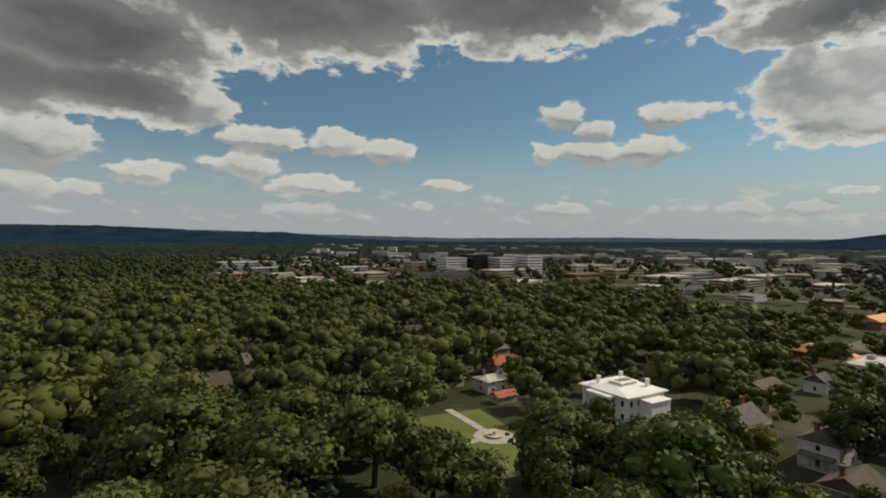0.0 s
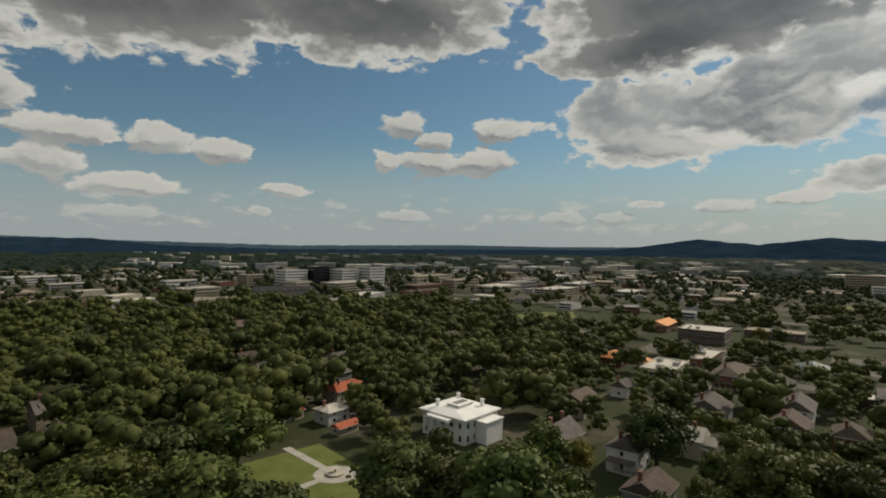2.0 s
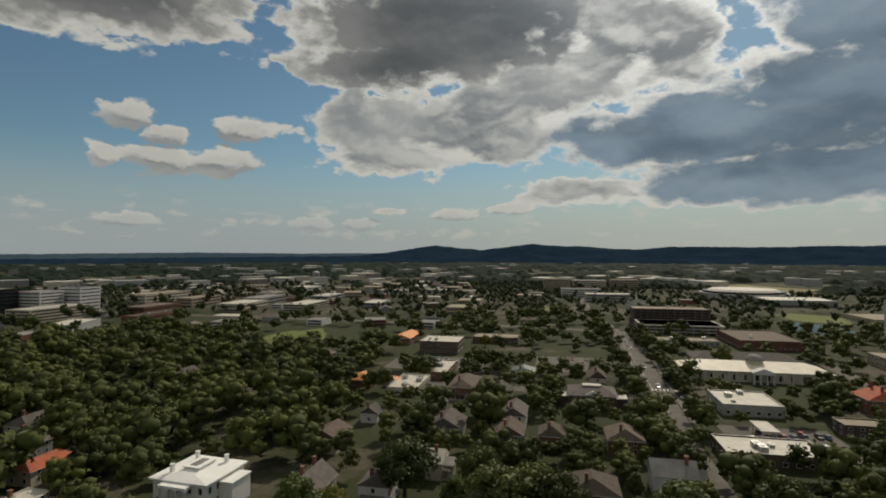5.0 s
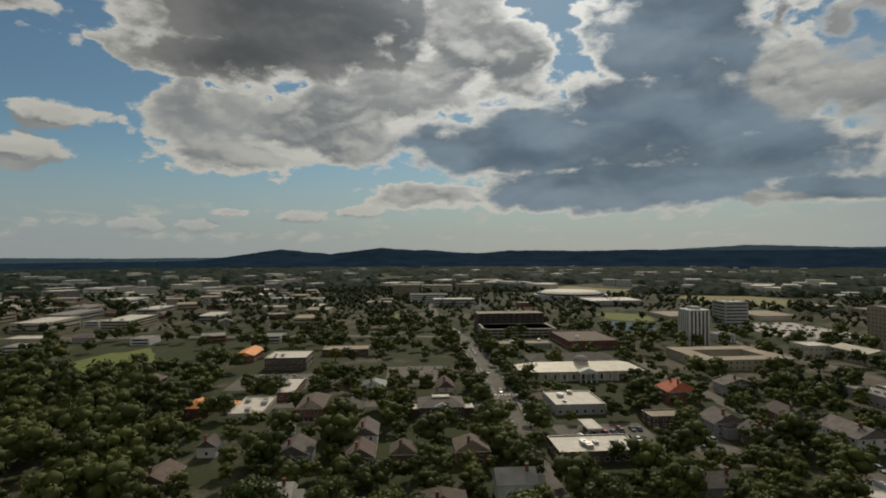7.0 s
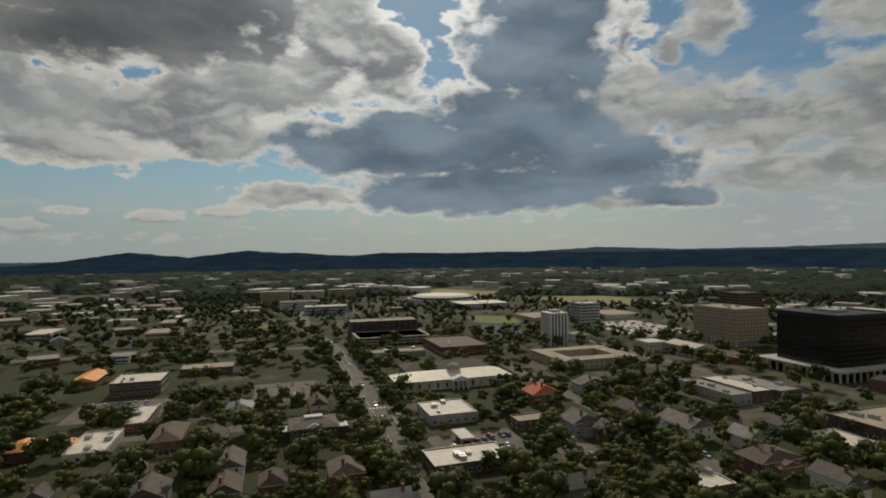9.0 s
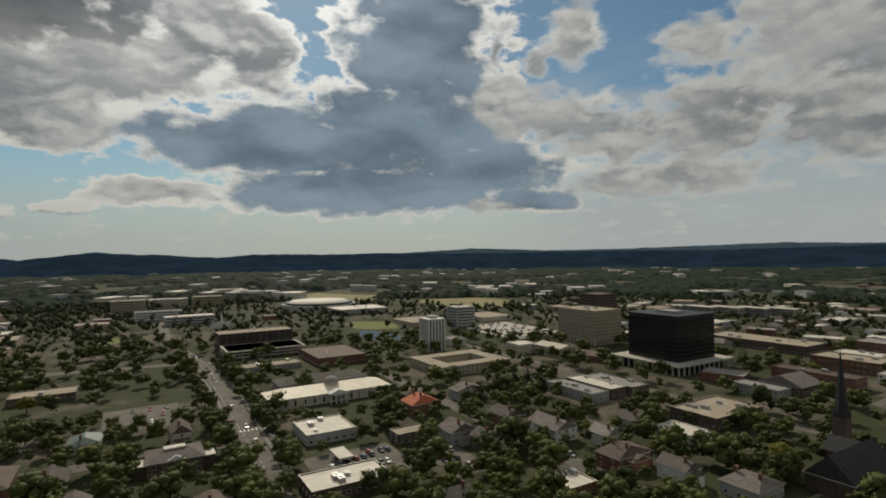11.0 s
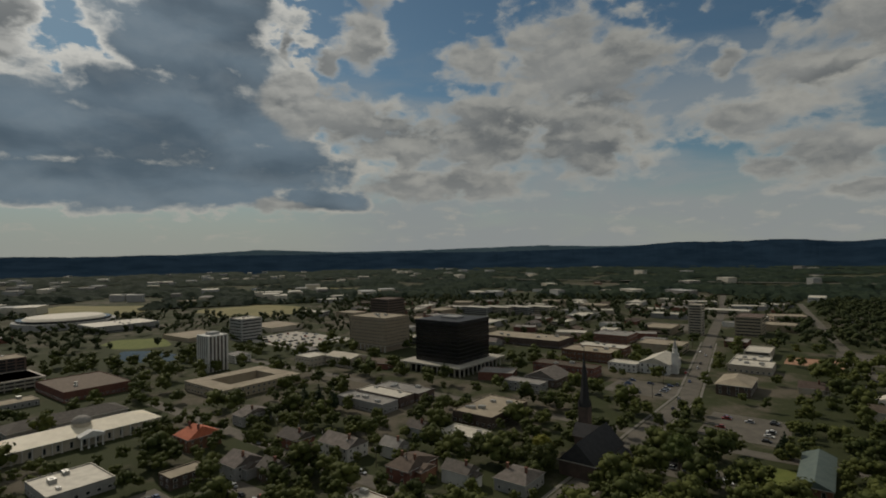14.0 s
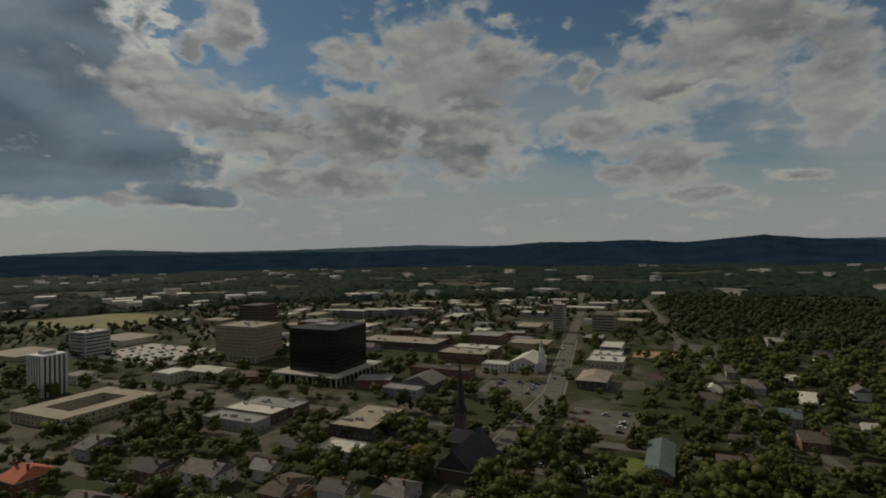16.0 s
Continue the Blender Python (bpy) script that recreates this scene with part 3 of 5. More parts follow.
ridge("hill_range", "dark wooded hills around the town, tinted haze blue", ((-75, 0.9), (-46, 0.9), (-39, 0.88), (-33, 0.90), (-27, 0.70), (-23, 0.45), (-16.7, 0.50), (-14, 0.2), (-11, -0.1), (0, -0.4), (20, -0.35), (34, -0.3),
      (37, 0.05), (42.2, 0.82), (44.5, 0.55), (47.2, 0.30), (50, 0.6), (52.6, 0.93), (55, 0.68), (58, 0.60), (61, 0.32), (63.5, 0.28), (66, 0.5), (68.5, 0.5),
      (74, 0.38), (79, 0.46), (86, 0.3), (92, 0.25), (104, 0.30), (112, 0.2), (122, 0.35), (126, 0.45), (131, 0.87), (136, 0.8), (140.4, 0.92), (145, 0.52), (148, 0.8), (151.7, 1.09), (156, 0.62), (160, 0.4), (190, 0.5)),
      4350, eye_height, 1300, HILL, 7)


# ---- streets, lots and lawns ----
strip("road", "worn grey avenue running out of the old town", ((214, 94), (280, 136), (340, 173), (437, 246), (552, 345), (650, 410), (900, 560), (1400, 900)), 11.5, 0.05, ASPHALT, "road")
strip("road", "narrow end of the avenue under street trees", ((-60, -92), (120, 30), (214, 94)), 8, 0.045, ASPHALT, "road", trees=False)
STREETS.append(((-60, -92), (214, 94), 2.6))
strip("road", "grey cross street with a worn surface", ((150, 282), (262, 106)), 10, 0.055, ASPHALT, "road")
strip("road", "narrow grey street past the brick houses", ((400, 82), (322, 30), (265, -8), (216, -42), (100, -122), (40, -165)), 9, 0.05, ASPHALT, "road")
strip("road", "long straight downtown street", ((120, 0), (176, -80), (250, -190), (290, -250), (448, -420), (667, -659), (1200, -1200)), 11, 0.06, ASPHALT, "road")
strip("road", "downtown street between brick blocks", ((150, -240), (290, -143), (330, -115), (500, 5), (620, 90)), 9, 0.045, ASPHALT, "road")
strip("road", "street behind the parking lots", ((120, -262), (300, -428), (400, -533), (700, -860)), 9, 0.045, ASPHALT, "road")
strip("road", "avenue crossing the wooded edge of town", ((437, 246), (385, 350), (250, 560), (120, 760)), 11, 0.05, ASPHALT, "road")
strip("road", "raised highway far beyond downtown", ((2400, 400), (2150, -250), (1960, -500), (1354, -1042), (990, -1344), (500, -1800)), 22, 7.0, ASPHALT, "highway", trees=True)
for a, b in (((262, 113), (254, 101)), ((272, 120), (266, 129))):
    d = Vector((b[0] - a[0], b[1] - a[1])).normalized()
    for k in range(7):
        p = Vector(a) + d * (k * 1.9)
        lone("crosswalk_bar", Shape().box(-1.4, 1.4, -0.35, 0.35, 0, 0.02), PAINT, p.x, p.y, 0.06, GRID, "white painted crosswalk bar on the avenue", "road marking", "crosswalk bars", "structure")
for k in range(40):
    p = Vector((222, 99)).lerp(Vector((437, 246)), k / 39)
    lone("lane_dash", Shape().box(-1.5, 1.5, -0.08, 0.08, 0, 0.015), PAINT, p.x, p.y, 0.055, GRID, "white lane dash on the avenue", "road marking", "lane dashes", "structure")
patch("parking_lot", "asphalt lot behind the low white-roofed shops", 228, 60, 34, 40, 0.03, ASPHALT, "parking lot")
patch("parking_lot", "asphalt lot between old houses", 234, 20, 34, 18, 0.032, ASPHALT, "parking lot")
patch("parking_lot", "large faded lot beside the avenue", 287, 195, 46, 38, 0.03, ASPHALT, "parking lot")
patch("parking_lot", "lot in front of the brick office block", 226, 258, 40, 46, 0.034, ASPHALT, "parking lot")
patch("parking_lot", "church parking lot with marked bays", 229, -232, 40, 46, 0.03, ASPHALT, "parking lot")
patch("parking_lot", "narrow parking lot beside a lawn", 190, -164, 34, 17, 0.034, ASPHALT, "parking lot")
patch("parking_lot", "downtown lot beside the white church", 318, -238, 46, 40, 0.03, ASPHALT, "parking lot")
patch("parking_lot", "lot full of cars beyond the courthouse", 640, -20, 110, 80, 0.03, CONCRETE, "parking lot")
patch("parking_lot", "lot beside the tower blocks", 560, -470, 70, 60, 0.03, ASPHALT, "parking lot")
patch("parking_lot", "far lot along the street", 330, -470, 40, 60, 0.036, ASPHALT, "parking lot")
patch("earth_lot", "bare red earth lot downtown", 337, -421, 40, 34, 0.06, EARTH, "bare ground")
patch("lawn", "small mown lawn beside a parking lot", 178, -190, 26, 24, 0.08, GRASS, "lawn")
patch("lawn", "sunlit garden lawn round a fountain", 7, 143, 26, 34, 0.06, GRASS, "lawn", 25)
patch("lawn", "dark mown lawn by the garden", 10, 121, 22, 12, 0.05, GRASS, "lawn", 25)
patch("lawn", "green park lawn beside the pond", 680, 150, 90, 60, 0.06, GRASS, "lawn", wobble=0.15)
patch("lawn", "park lawn along the avenue bend", 560, 400, 60, 46, 0.05, GRASS, "lawn", wobble=0.15)
patch("lawn", "open green beside the wooded edge", 200, 400, 130, 60, 0.05, GRASS, "lawn", wobble=0.2)
patch("pond", "still dark pond in the park", 590, 125, 80, 44, 0.09, WATER, "pond", wobble=0.2)
patch("field", "dry yellow-green field beyond downtown", 1010, 30, 230, 190, 0.05, DRY, "field", wobble=0.2)
patch("field", "pale dry ground round the arena", 1120, 330, 330, 200, 0.045, DRY, "field", wobble=0.25)
patch("field", "long dry field by the highway", 1500, -120, 330, 240, 0.04, DRY, "field", wobble=0.25)
strip("garden_path", "pale garden path to the fountain", ((-6, 129), (6, 136), (14, 141), (8, 152), (2, 163)), 2.4, 0.1, CONCRETE, "path", trees=False)
strip("garden_path", "pale garden path crossing the lawn", ((14, 141), (22, 136)), 2.6, 0.104, CONCRETE, "path", trees=False)
patch("paving", "pale round paving at the fountain", 14, 141, 11, 11, 0.12, CONCRETE, "paving", wobble=0.03)

f = thing("fountain", 14, 141, 0.12, 0, "round stone garden fountain on pale paving", "fountain")
part("basin", Shape().prism(16, 2.3, 2.4, 0, 0, 0, 0.5).prism(16, 2.0, 2.0, 0, 0, 0.5, 0.52), CREAM_WALL, f)
part("pedestal", Shape().prism(10, 0.35, 0.25, 0, 0, 0.52, 1.3), CREAM_WALL, f)
part("bowl", Shape().prism(12, 0.3, 0.9, 0, 0, 1.3, 1.6), CREAM_WALL, f)

# ---- large buildings ----
flat_building("office_building", "brown brick office block with a white flat roof", 263, 283, 27, 27, 8.4, BRICK_DARK, WHITE_ROOF, 2, "ws", units=3, gap=3.6, w=2.2)
flat_building("shop", "long low shop with a white flat roof", 213, 228, 33, 8.5, 4.5, BRICK, WHITE_ROOF, 1, "ws", units=1)
flat_building("shop", "low white-roofed workshop with roof vents", 177, 216, 30, 15, 4, CREAM_WALL, WHITE_ROOF, 1, "ws", units=4)
flat_building("office_building", "low brown building with a flat brown roof", 319, 281, 20, 34, 5, BRICK_DARK, TAN_ROOF, 1, "ws", units=1)
flat_building("shop", "low brick shop with a white roof full of units", 205, 60, 17.5, 31, 4.6, BRICK_DARK, WHITE_ROOF, 1, "wn", units=6)
flat_building("shop", "shop with a white roof and blue-grey walls", 263, 86, 25, 24, 5, GREY_WALL, WHITE_ROOF, 1, "wn", units=3)
c = thing("canopy", 229, 68, 0, GRID, "white drive-through canopy in a parking lot", "canopy")
part("canopy_roof", Shape().box(-6.5, 6.5, -3.2, 3.2, 3.4, 4.0), WHITE_ROOF, c)
for u in (-5, 5):
    for v in (-2.4, 2.4):
        part("post", Shape().box(u - 0.15, u + 0.15, v - 0.15, v + 0.15, 0, 3.4), WHITE_WALL, c)


def hall(label, x, y, lx, ly, h, wall, roof, rise, hip, faces="wn", floors=1, category="building", rz=GRID, w=1.3, wh=2.4, gap=4.0, name="hall"):
    """A long building with a hipped roof whose ridge runs along y."""
    b = thing(name, x, y, 0, rz, label, category)
    part("wall", Shape().box(-lx / 2, lx / 2, -ly / 2, ly / 2, -0.5, h), wall, b)
    part("roof", pitched_roof(ly, lx, h, rise, hip, 0.8), (roof, WHITE_WALL), b, at=pose(0, 0, 0, 0, 0, 90))
    windows(b, lx, ly, 0, floors, h / floors, faces, w, min(wh, h / floors - 1.2), gap)
    keep_off(x, y, rz, lx, ly)
    open_front(x, y, max(lx, ly), 12)
    return b


def columns(parent, x, y0, y1, count, h, r=0.4, z=0.0, along_y=True):
    for k in range(count):
        t = y0 + (y1 - y0) * k / max(count - 1, 1)
        u, v = (x, t) if along_y else (t, x)
        part("column", Shape().box(u - 1.3 * r, u + 1.3 * r, v - 1.3 * r, v + 1.3 * r, z, z + 0.3).prism(10, r, r * 0.85, u, v, z + 0.3, h - 0.3).box(u - 1.3 * r, u + 1.3 * r, v - 1.3 * r, v + 1.3 * r, h - 0.3, h), WHITE_WALL, parent)


lib = hall("long civic hall with a pale sunlit roof and a small dome", 330, 104, 22, 74, 6, CREAM_WALL, PALE_ROOF, 3.6, 11, "wn", wh=3.2, gap=5.5)
part("drum", Shape().prism(16, 4.2, 4.2, -1, -2, 6, 10.2), CREAM_WALL, lib)
dome = Shape()
for k in range(5):
    a0, a1 = k * math.pi / 10, (k + 1) * math.pi / 10
    dome.prism(16, 4.6 * math.cos(a0), max(4.6 * math.cos(a1), 0.05), -1, -2, 10.2 + 3.4 * math.sin(a0), 10.2 + 3.4 * math.sin(a1))
part("dome", dome, GREY_ROOF, lib, "grey rounded dome")
keep_off(314, 93, GRID, 14, 70, 0)
part("portico", Shape().box(-16, -11, -7.5, 3.5, 5.2, 6.2).solid([(-16, -7.8, 6.2), (-11, -7.8, 6.2), (-11, -2, 8.4), (-16, -2, 8.4)], 6.2).solid([(-16, -2, 8.4), (-11, -2, 8.4), (-11, 3.8, 6.2), (-16, 3.8, 6.2)], 6.2), WHITE_WALL, lib)
columns(lib, -15.3, -6.8, 2.8, 4, 5.2)
columns(lib, -11.6, 10, 34, 7, 5.8, 0.3)
columns(lib, -11.6, -34, -13, 6, 5.8, 0.3)
hall("grey-roofed hall behind the civic building", 362, 119, 20, 58, 5.5, GREY_WALL, SHINGLE, 3.2, 9, "n")

civ = hall("brick civic house with a hipped grey roof and white wings", 217.5, 135, 17, 20, 7, BRICK_DARK, SHINGLE, 2.6, 7, "wn", 2, w=1.1, wh=1.8, gap=3.3)
for v in (12.6, -12.6):
    wing = part("wing", Shape().box(-4, 4, v - 2.6, v + 2.6, -0.5, 4.6), BRICK_DARK, civ)
    part("wing_roof", Shape().box(-4.3, 4.3, v - 2.7, v + 2.7, 4.6, 5.0), WHITE_ROOF, wing)
part("roof_deck", Shape().box(-2, 2, -4, 4, 9.2, 9.7).box(-1.6, 1.6, -3.5, 3.5, 9.7, 9.75), WHITE_ROOF, civ)
part("pediment", Shape().solid([(-9.3, -3.2, 7), (-8.3, -3.2, 7), (-8.3, 0, 8.8), (-9.3, 0, 8.8)], 6.9).solid([(-9.3, 0, 8.8), (-8.3, 0, 8.8), (-8.3, 3.2, 7), (-9.3, 3.2, 7)], 6.9), WHITE_WALL, civ)

# parking deck with an office slab behind it
deck = thing("parking_deck", 478, 208, 0, GRID, "open concrete parking deck with dark levels", "parking garage")
for k in range(3):
    part("deck_slab", Shape().box(-20, 20, -34, 34, 2.6 * k + 1.6, 2.6 * k + 2.6), CONCRETE, deck)
# Solid black box stands in for the shade inside the open levels.
part("core_wall", Shape().box(-18, 18, -32, 32, -0.5, 7.8), BLACK_METAL, deck)
for k in range(12):
    v = -33 + 6 * k
    part("pillar", Shape().box(-19.8, -19.2, v - 0.3, v + 0.3, 0, 7.8), CONCRETE, deck)
keep_off(478, 208, GRID, 40, 68)
b = flat_building("office_building", "long dark glass office slab over a parking deck", 512, 231, 26, 68, 17, BRICK_DARK, TAN_ROOF, 0, units=5)
for k in range(4):
    part("window_band", Shape().box(-13.15, -13, -33, 33, 7.5 + 2.4 * k, 9 + 2.4 * k).box(-12, 12, 34, 34.15, 7.5 + 2.4 * k, 9 + 2.4 * k), GLASS, b)
for k in range(12):
    part("pier", Shape().box(-13.4, -13, -33.5 + 6 * k, -32.5 + 6 * k, 0, 16.6), BRICK_DARK, b)
flat_building("shop", "low tan-roofed building before the parking deck", 416, 175, 16, 44, 4, GREY_WALL, TAN_ROOF, 1, "wn", units=2)
flat_building("brick_hall", "broad brown brick hall with a brown roof", 455, 137, 56, 42, 7, BRICK, SHINGLE_BROWN, 1, "wn", units=2)

# courtyard block
court = thing("courtyard_block", 425, 27, 0, GRID, "low tan block round a courtyard", "building")
for n, (x0, x1, y0, y1) in enumerate(((-25, -13, -31, 31), (13, 25, -31, 31), (-13, 13, 19, 31), (-13, 13, -31, -19))):
    part("wing_wall", Shape().box(x0, x1, y0, y1, -0.5, 6.6 + 0.004 * n), TAN_WALL, court)
    part("wing_roof", Shape().box(x0 - 0.3 + 0.3 * (n > 1), x1 + 0.3 - 0.3 * (n > 1), y0 - 0.3, y1 + 0.3, 6.61 + 0.004 * n, 7.0 + 0.01 * n), TAN_ROOF, court)
windows(court, 50, 62, 0, 2, 3.3, "wn", 1.5, 1.6, 4)
keep_off(425, 27, GRID, 50, 62)

# white ribbed tower
tower = thing("apartment_tower", 497, 55, 0, GRID, "white ribbed concrete apartment tower", "tower block")
part("core_wall", Shape().box(-8.5, 8.5, -8.5, 8.5, -0.5, 29), BRICK_DARK, tower)
for k in range(6):
    t = -8.1 + 3.24 * k
    for x0, x1, y0, y1 in ((-9, -8.5, t - 0.75, t + 0.75), (8.5, 9, t - 0.75, t + 0.75), (t - 0.75, t + 0.75, 8.5, 9), (t - 0.75, t + 0.75, -9, -8.5)):
        part("rib", Shape().box(x0, x1, y0, y1, 0, 29), WHITE_WALL, tower)
part("roof", Shape().box(-9, 9, -9, 9, 29, 29.9), WHITE_WALL, tower)
part("penthouse", Shape().box(-4, 4, -4, 4, 29.9, 32.2), GREY_WALL, tower)
windows(tower, 17, 17, 0, 10, 2.8, "wn", 1.4, 1.5, 3.24, trim=GREY_WALL)
keep_off(497, 55, GRID, 22, 22)
flat_building("office_building", "tan mid-rise office block beside the white tower", 665, 36, 24, 26, 25, GREY_WALL, WHITE_ROOF, 7, "wn", units=3, gap=3.4)
flat_building("shop", "low pale block at the foot of the tower", 530, 38, 20, 16, 7, WHITE_WALL, GREY_ROOF, 2, "wn")

# courthouse annex with a temple front
temple = thing("temple_building", 476, -54, 0, GRID, "cream stone temple-fronted bank", "building")
part("wall", Shape().box(-16, 16, -9.5, 9.5, -0.5, 8), CREAM_WALL, temple)
part("roof", pitched_roof(32, 19, 8.3, 2.2, 0, 0.7), (CREAM_WALL, WHITE_WALL), temple)
columns(temple, -15.6, -8.4, 8.4, 6, 8, 0.45)
windows(temple, 32, 19, 0, 2, 4, "n", 1.2, 2.2, 4)
keep_off(476, -54, GRID, 32, 20)
flat_building("stone_building", "cream stone building with tall windows", 489, -26, 20, 20, 8.6, CREAM_WALL, WHITE_ROOF, 2, "wn", gap=3.6)

# black tower on its podium
black = thing("black_tower", 435, -138, 0, GRID, "black glass office tower on a columned podium", "office tower")
part("podium_roof", Shape().box(-31, 31, -33, 33, 6.2, 7.4), CONCRETE, black)
part("podium_wall", Shape().box(-25, 25, -27, 27, -0.5, 6.2), BLACK_GLASS, black)
for k in range(12):
    v = -32.2 + 64.4 * k / 11
    part("podium_column", Shape().box(-30.4, -29.4, v - 0.5, v + 0.5, 0, 6.2), CONCRETE, black)
for k in range(1, 11):
    u = -30.2 + 60.4 * k / 11
    part("podium_column", Shape().box(u - 0.5, u + 0.5, 31.4, 32.4, 0, 6.2), CONCRETE, black)
part("glass_body", Shape().box(-22, 22, -22, 22, 7.4, 39), BLACK_GLASS, black)
for k in range(10):
    z = 9.4 + 3.15 * k
    part("spandrel", Shape().box(-22.12, 22.12, -22.12, 22.12, z, z + 0.9), BLACK_METAL, black)
for k in range(15):
    t = -21 + 3 * k
    part("mullion", Shape().box(-22.3, -22, t - 0.12, t + 0.12, 7.4, 39), BLACK_METAL, black)
    part("mullion", Shape().box(t - 0.12, t + 0.12, 22, 22.3, 7.4, 39), BLACK_METAL, black)
part("crown_band", Shape().box(-22.2, 22.2, -22.2, 22.2, 39, 41), BLACK_METAL, black)
part("plant_room", Shape().box(-8, 8, -6, 6, 41, 42.6), GREY_WALL, black)
keep_off(435, -138, GRID, 62, 66)

tan = flat_building("office_building", "tan slab office block with rows of small windows", 552, -98, 50, 36, 33, TAN_WALL, TAN_ROOF, 0, units=6)
windows(tan, 50, 36, 5, 8, 3.3, "wn", 1.2, 1.3, 3.4, trim=TAN_WALL)
part("arcade", Shape().box(-26, 26, -19, 19, 5.2, 6), CREAM_WALL, tan)
columns(tan, 18.6, -25, 25, 10, 5.2, 0.4, along_y=False)
flat_building("office_building", "dark brick tower behind the tan office block", 760, -150, 34, 34, 33, BRICK_DARK, BRICK_DARK, 9, "wn", gap=4.5, w=2)
flat_building("office_building", "brick office block behind the black tower", 640, -190, 30, 26, 20, BRICK, GREY_ROOF, 5, "wn", gap=4)

# low downtown roofs
flat_building("shop_row", "grey-roofed shop row with a white roof patch", 341, -49, 40, 14, 6, GREY_WALL, GREY_ROOF, 1, "wn", units=3)
flat_building("shop_row", "shop row under a white membrane roof", 350, -62.5, 38, 14, 6.4, BRICK_DARK, WHITE_ROOF, 1, "wn", units=2)
flat_building("shop_row", "shop row with a grey gravel roof", 359, -77, 40, 16, 5.8, BRICK_DARK, GREY_ROOF, 1, "wn", units=5)
flat_building("brown_block", "brown-roofed block with many roof units", 296, -114, 26, 40, 6.4, BRICK_DARK, TAN_ROOF, 1, "wn", units=6)
flat_building("white_block", "low white-walled shop with a pale roof", 263, -86, 22, 14, 5, WHITE_WALL, WHITE_ROOF, 2, "wn", units=2)
flat_building("long_block", "long grey block with a flat grey roof", 344, -160, 28, 13, 6.5, GREY_WALL, GREY_ROOF, 2, "wn")
flat_building("corner_shop", "small brick shop with a white roof", 206, -24, 15, 13, 4.6, BRICK, WHITE_ROOF, 1, "wn", units=1)
flat_building("brick_box", "small dark brick block with a tan roof", 257, 43, 10, 16, 5.2, BRICK_DARK, TAN_ROOF, 2, "wn")
flat_building("brick_row", "red brick commercial row with a tan roof", 420, -262, 44, 26, 9, BRICK, TAN_ROOF, 2, "wn", units=5)
flat_building("brick_row", "red brick row with a white roof", 436, -286, 44, 20, 8.4, BRICK, WHITE_ROOF, 2, "wn", units=4)
flat_building("brick_row", "long red brick warehouse with a dark roof", 377, -212, 50, 16, 8, BRICK, SHINGLE_BROWN, 2, "wn", units=2)
flat_building("tan_hall", "broad tan-roofed hall downtown", 518, -248, 90, 36, 8, BRICK_DARK, TAN_ROOF, 1, "wn", units=5)
flat_building("brick_row", "dark red brick block downtown", 492, -338, 38, 34, 9, BRICK, GREY_ROOF, 2, "wn", units=4)
flat_building("white_block", "low block with pale flat roofs beside the lots", 333, -350, 30, 26, 6, CREAM_WALL, WHITE_ROOF, 1, "wn", units=4)
flat_building("white_block", "pale-roofed shop next to the street", 352, -372, 26, 20, 5.4, GREY_WALL, WHITE_ROOF, 1, "wn", units=3)
flat_building("apartment_tower", "slim tan apartment tower", 497, -450, 14, 14, 34, CREAM_WALL, CREAM_WALL, 11, "wn", gap=3.2)
flat_building("brick_apartments", "tan brick apartment block with tall bays", 475, -505, 26, 42, 21, TAN_WALL, BRICK_DARK, 6, "wn", gap=3.6)
for k in range(4):
    flat_building("apartment_block", "pale new apartment block with a flat roof", 790 - 11 * k, -300 - 30 * k, 46, 22, 12, CREAM_WALL if k % 2 else GREY_WALL, WHITE_ROOF, 4, "wn", gap=4, group="apartment blocks")
flat_building("white_block", "long white building far down the street", 718, -925, 26, 56, 9, WHITE_WALL, WHITE_ROOF, 2, "wn", gap=5)
flat_building("depot", "low depot under a white roof", 640, -640, 60, 26, 6, CREAM_WALL, WHITE_ROOF, 1, "wn", gap=6)

# arena and the blocks round it
arena = thing("arena", 905, 290, 0, GRID, "wide arena with a white oval roof", "arena")
part("base_wall", Shape().prism(28, 62, 62, 0, 0, -0.5, 9), GREY_WALL, arena)
part("glazed_band", Shape().prism(28, 57, 57, 0, 0, 9, 12), GLASS, arena)
part("roof", Shape().prism(36, 50, 46, 0, 0, 12, 14.5).prism(36, 46, 20, 0, 0, 14.5, 16), WHITE_ROOF, arena)
keep_off(905, 290, GRID, 124, 124)
flat_building("hall_block", "long low hall with a pale roof beside the arena", 830, 205, 60, 80, 9, GREY_WALL, WHITE_ROOF, 1, "wn", units=5, gap=6)
flat_building("hall_block", "broad tan-roofed exhibition hall", 700, 95, 60, 46, 5, TAN_WALL, TAN_ROOF, 0)
flat_building("hall_block", "broad tan-roofed parking hall", 745, 5, 60, 50, 6, CREAM_WALL, TAN_ROOF, 0)
flat_building("office_building", "grey office block near the avenue bend", 693, 400, 25, 60, 12, GREY_WALL, WHITE_ROOF, 3, "w", gap=4, units=3)
flat_building("office_building", "tan hotel block with pale bays", 955, 515, 30, 50, 19, TAN_WALL, TAN_ROOF, 5, "w", gap=5)
flat_building("office_building", "broad pale office block far off", 1253, 622, 30, 70, 14, CREAM_WALL, WHITE_ROOF, 4, "w", gap=5)

# hospital quarter
flat_building("hospital_block", "pale hospital block with banded windows", 12, 745, 34, 26, 26, WHITE_WALL, GREY_ROOF, 7, "ws", gap=3.4)
flat_building("hospital_block", "dark glass hospital tower", 44, 764, 26, 30, 30, BLACK_GLASS, GREY_ROOF, 7, "ws", gap=4)
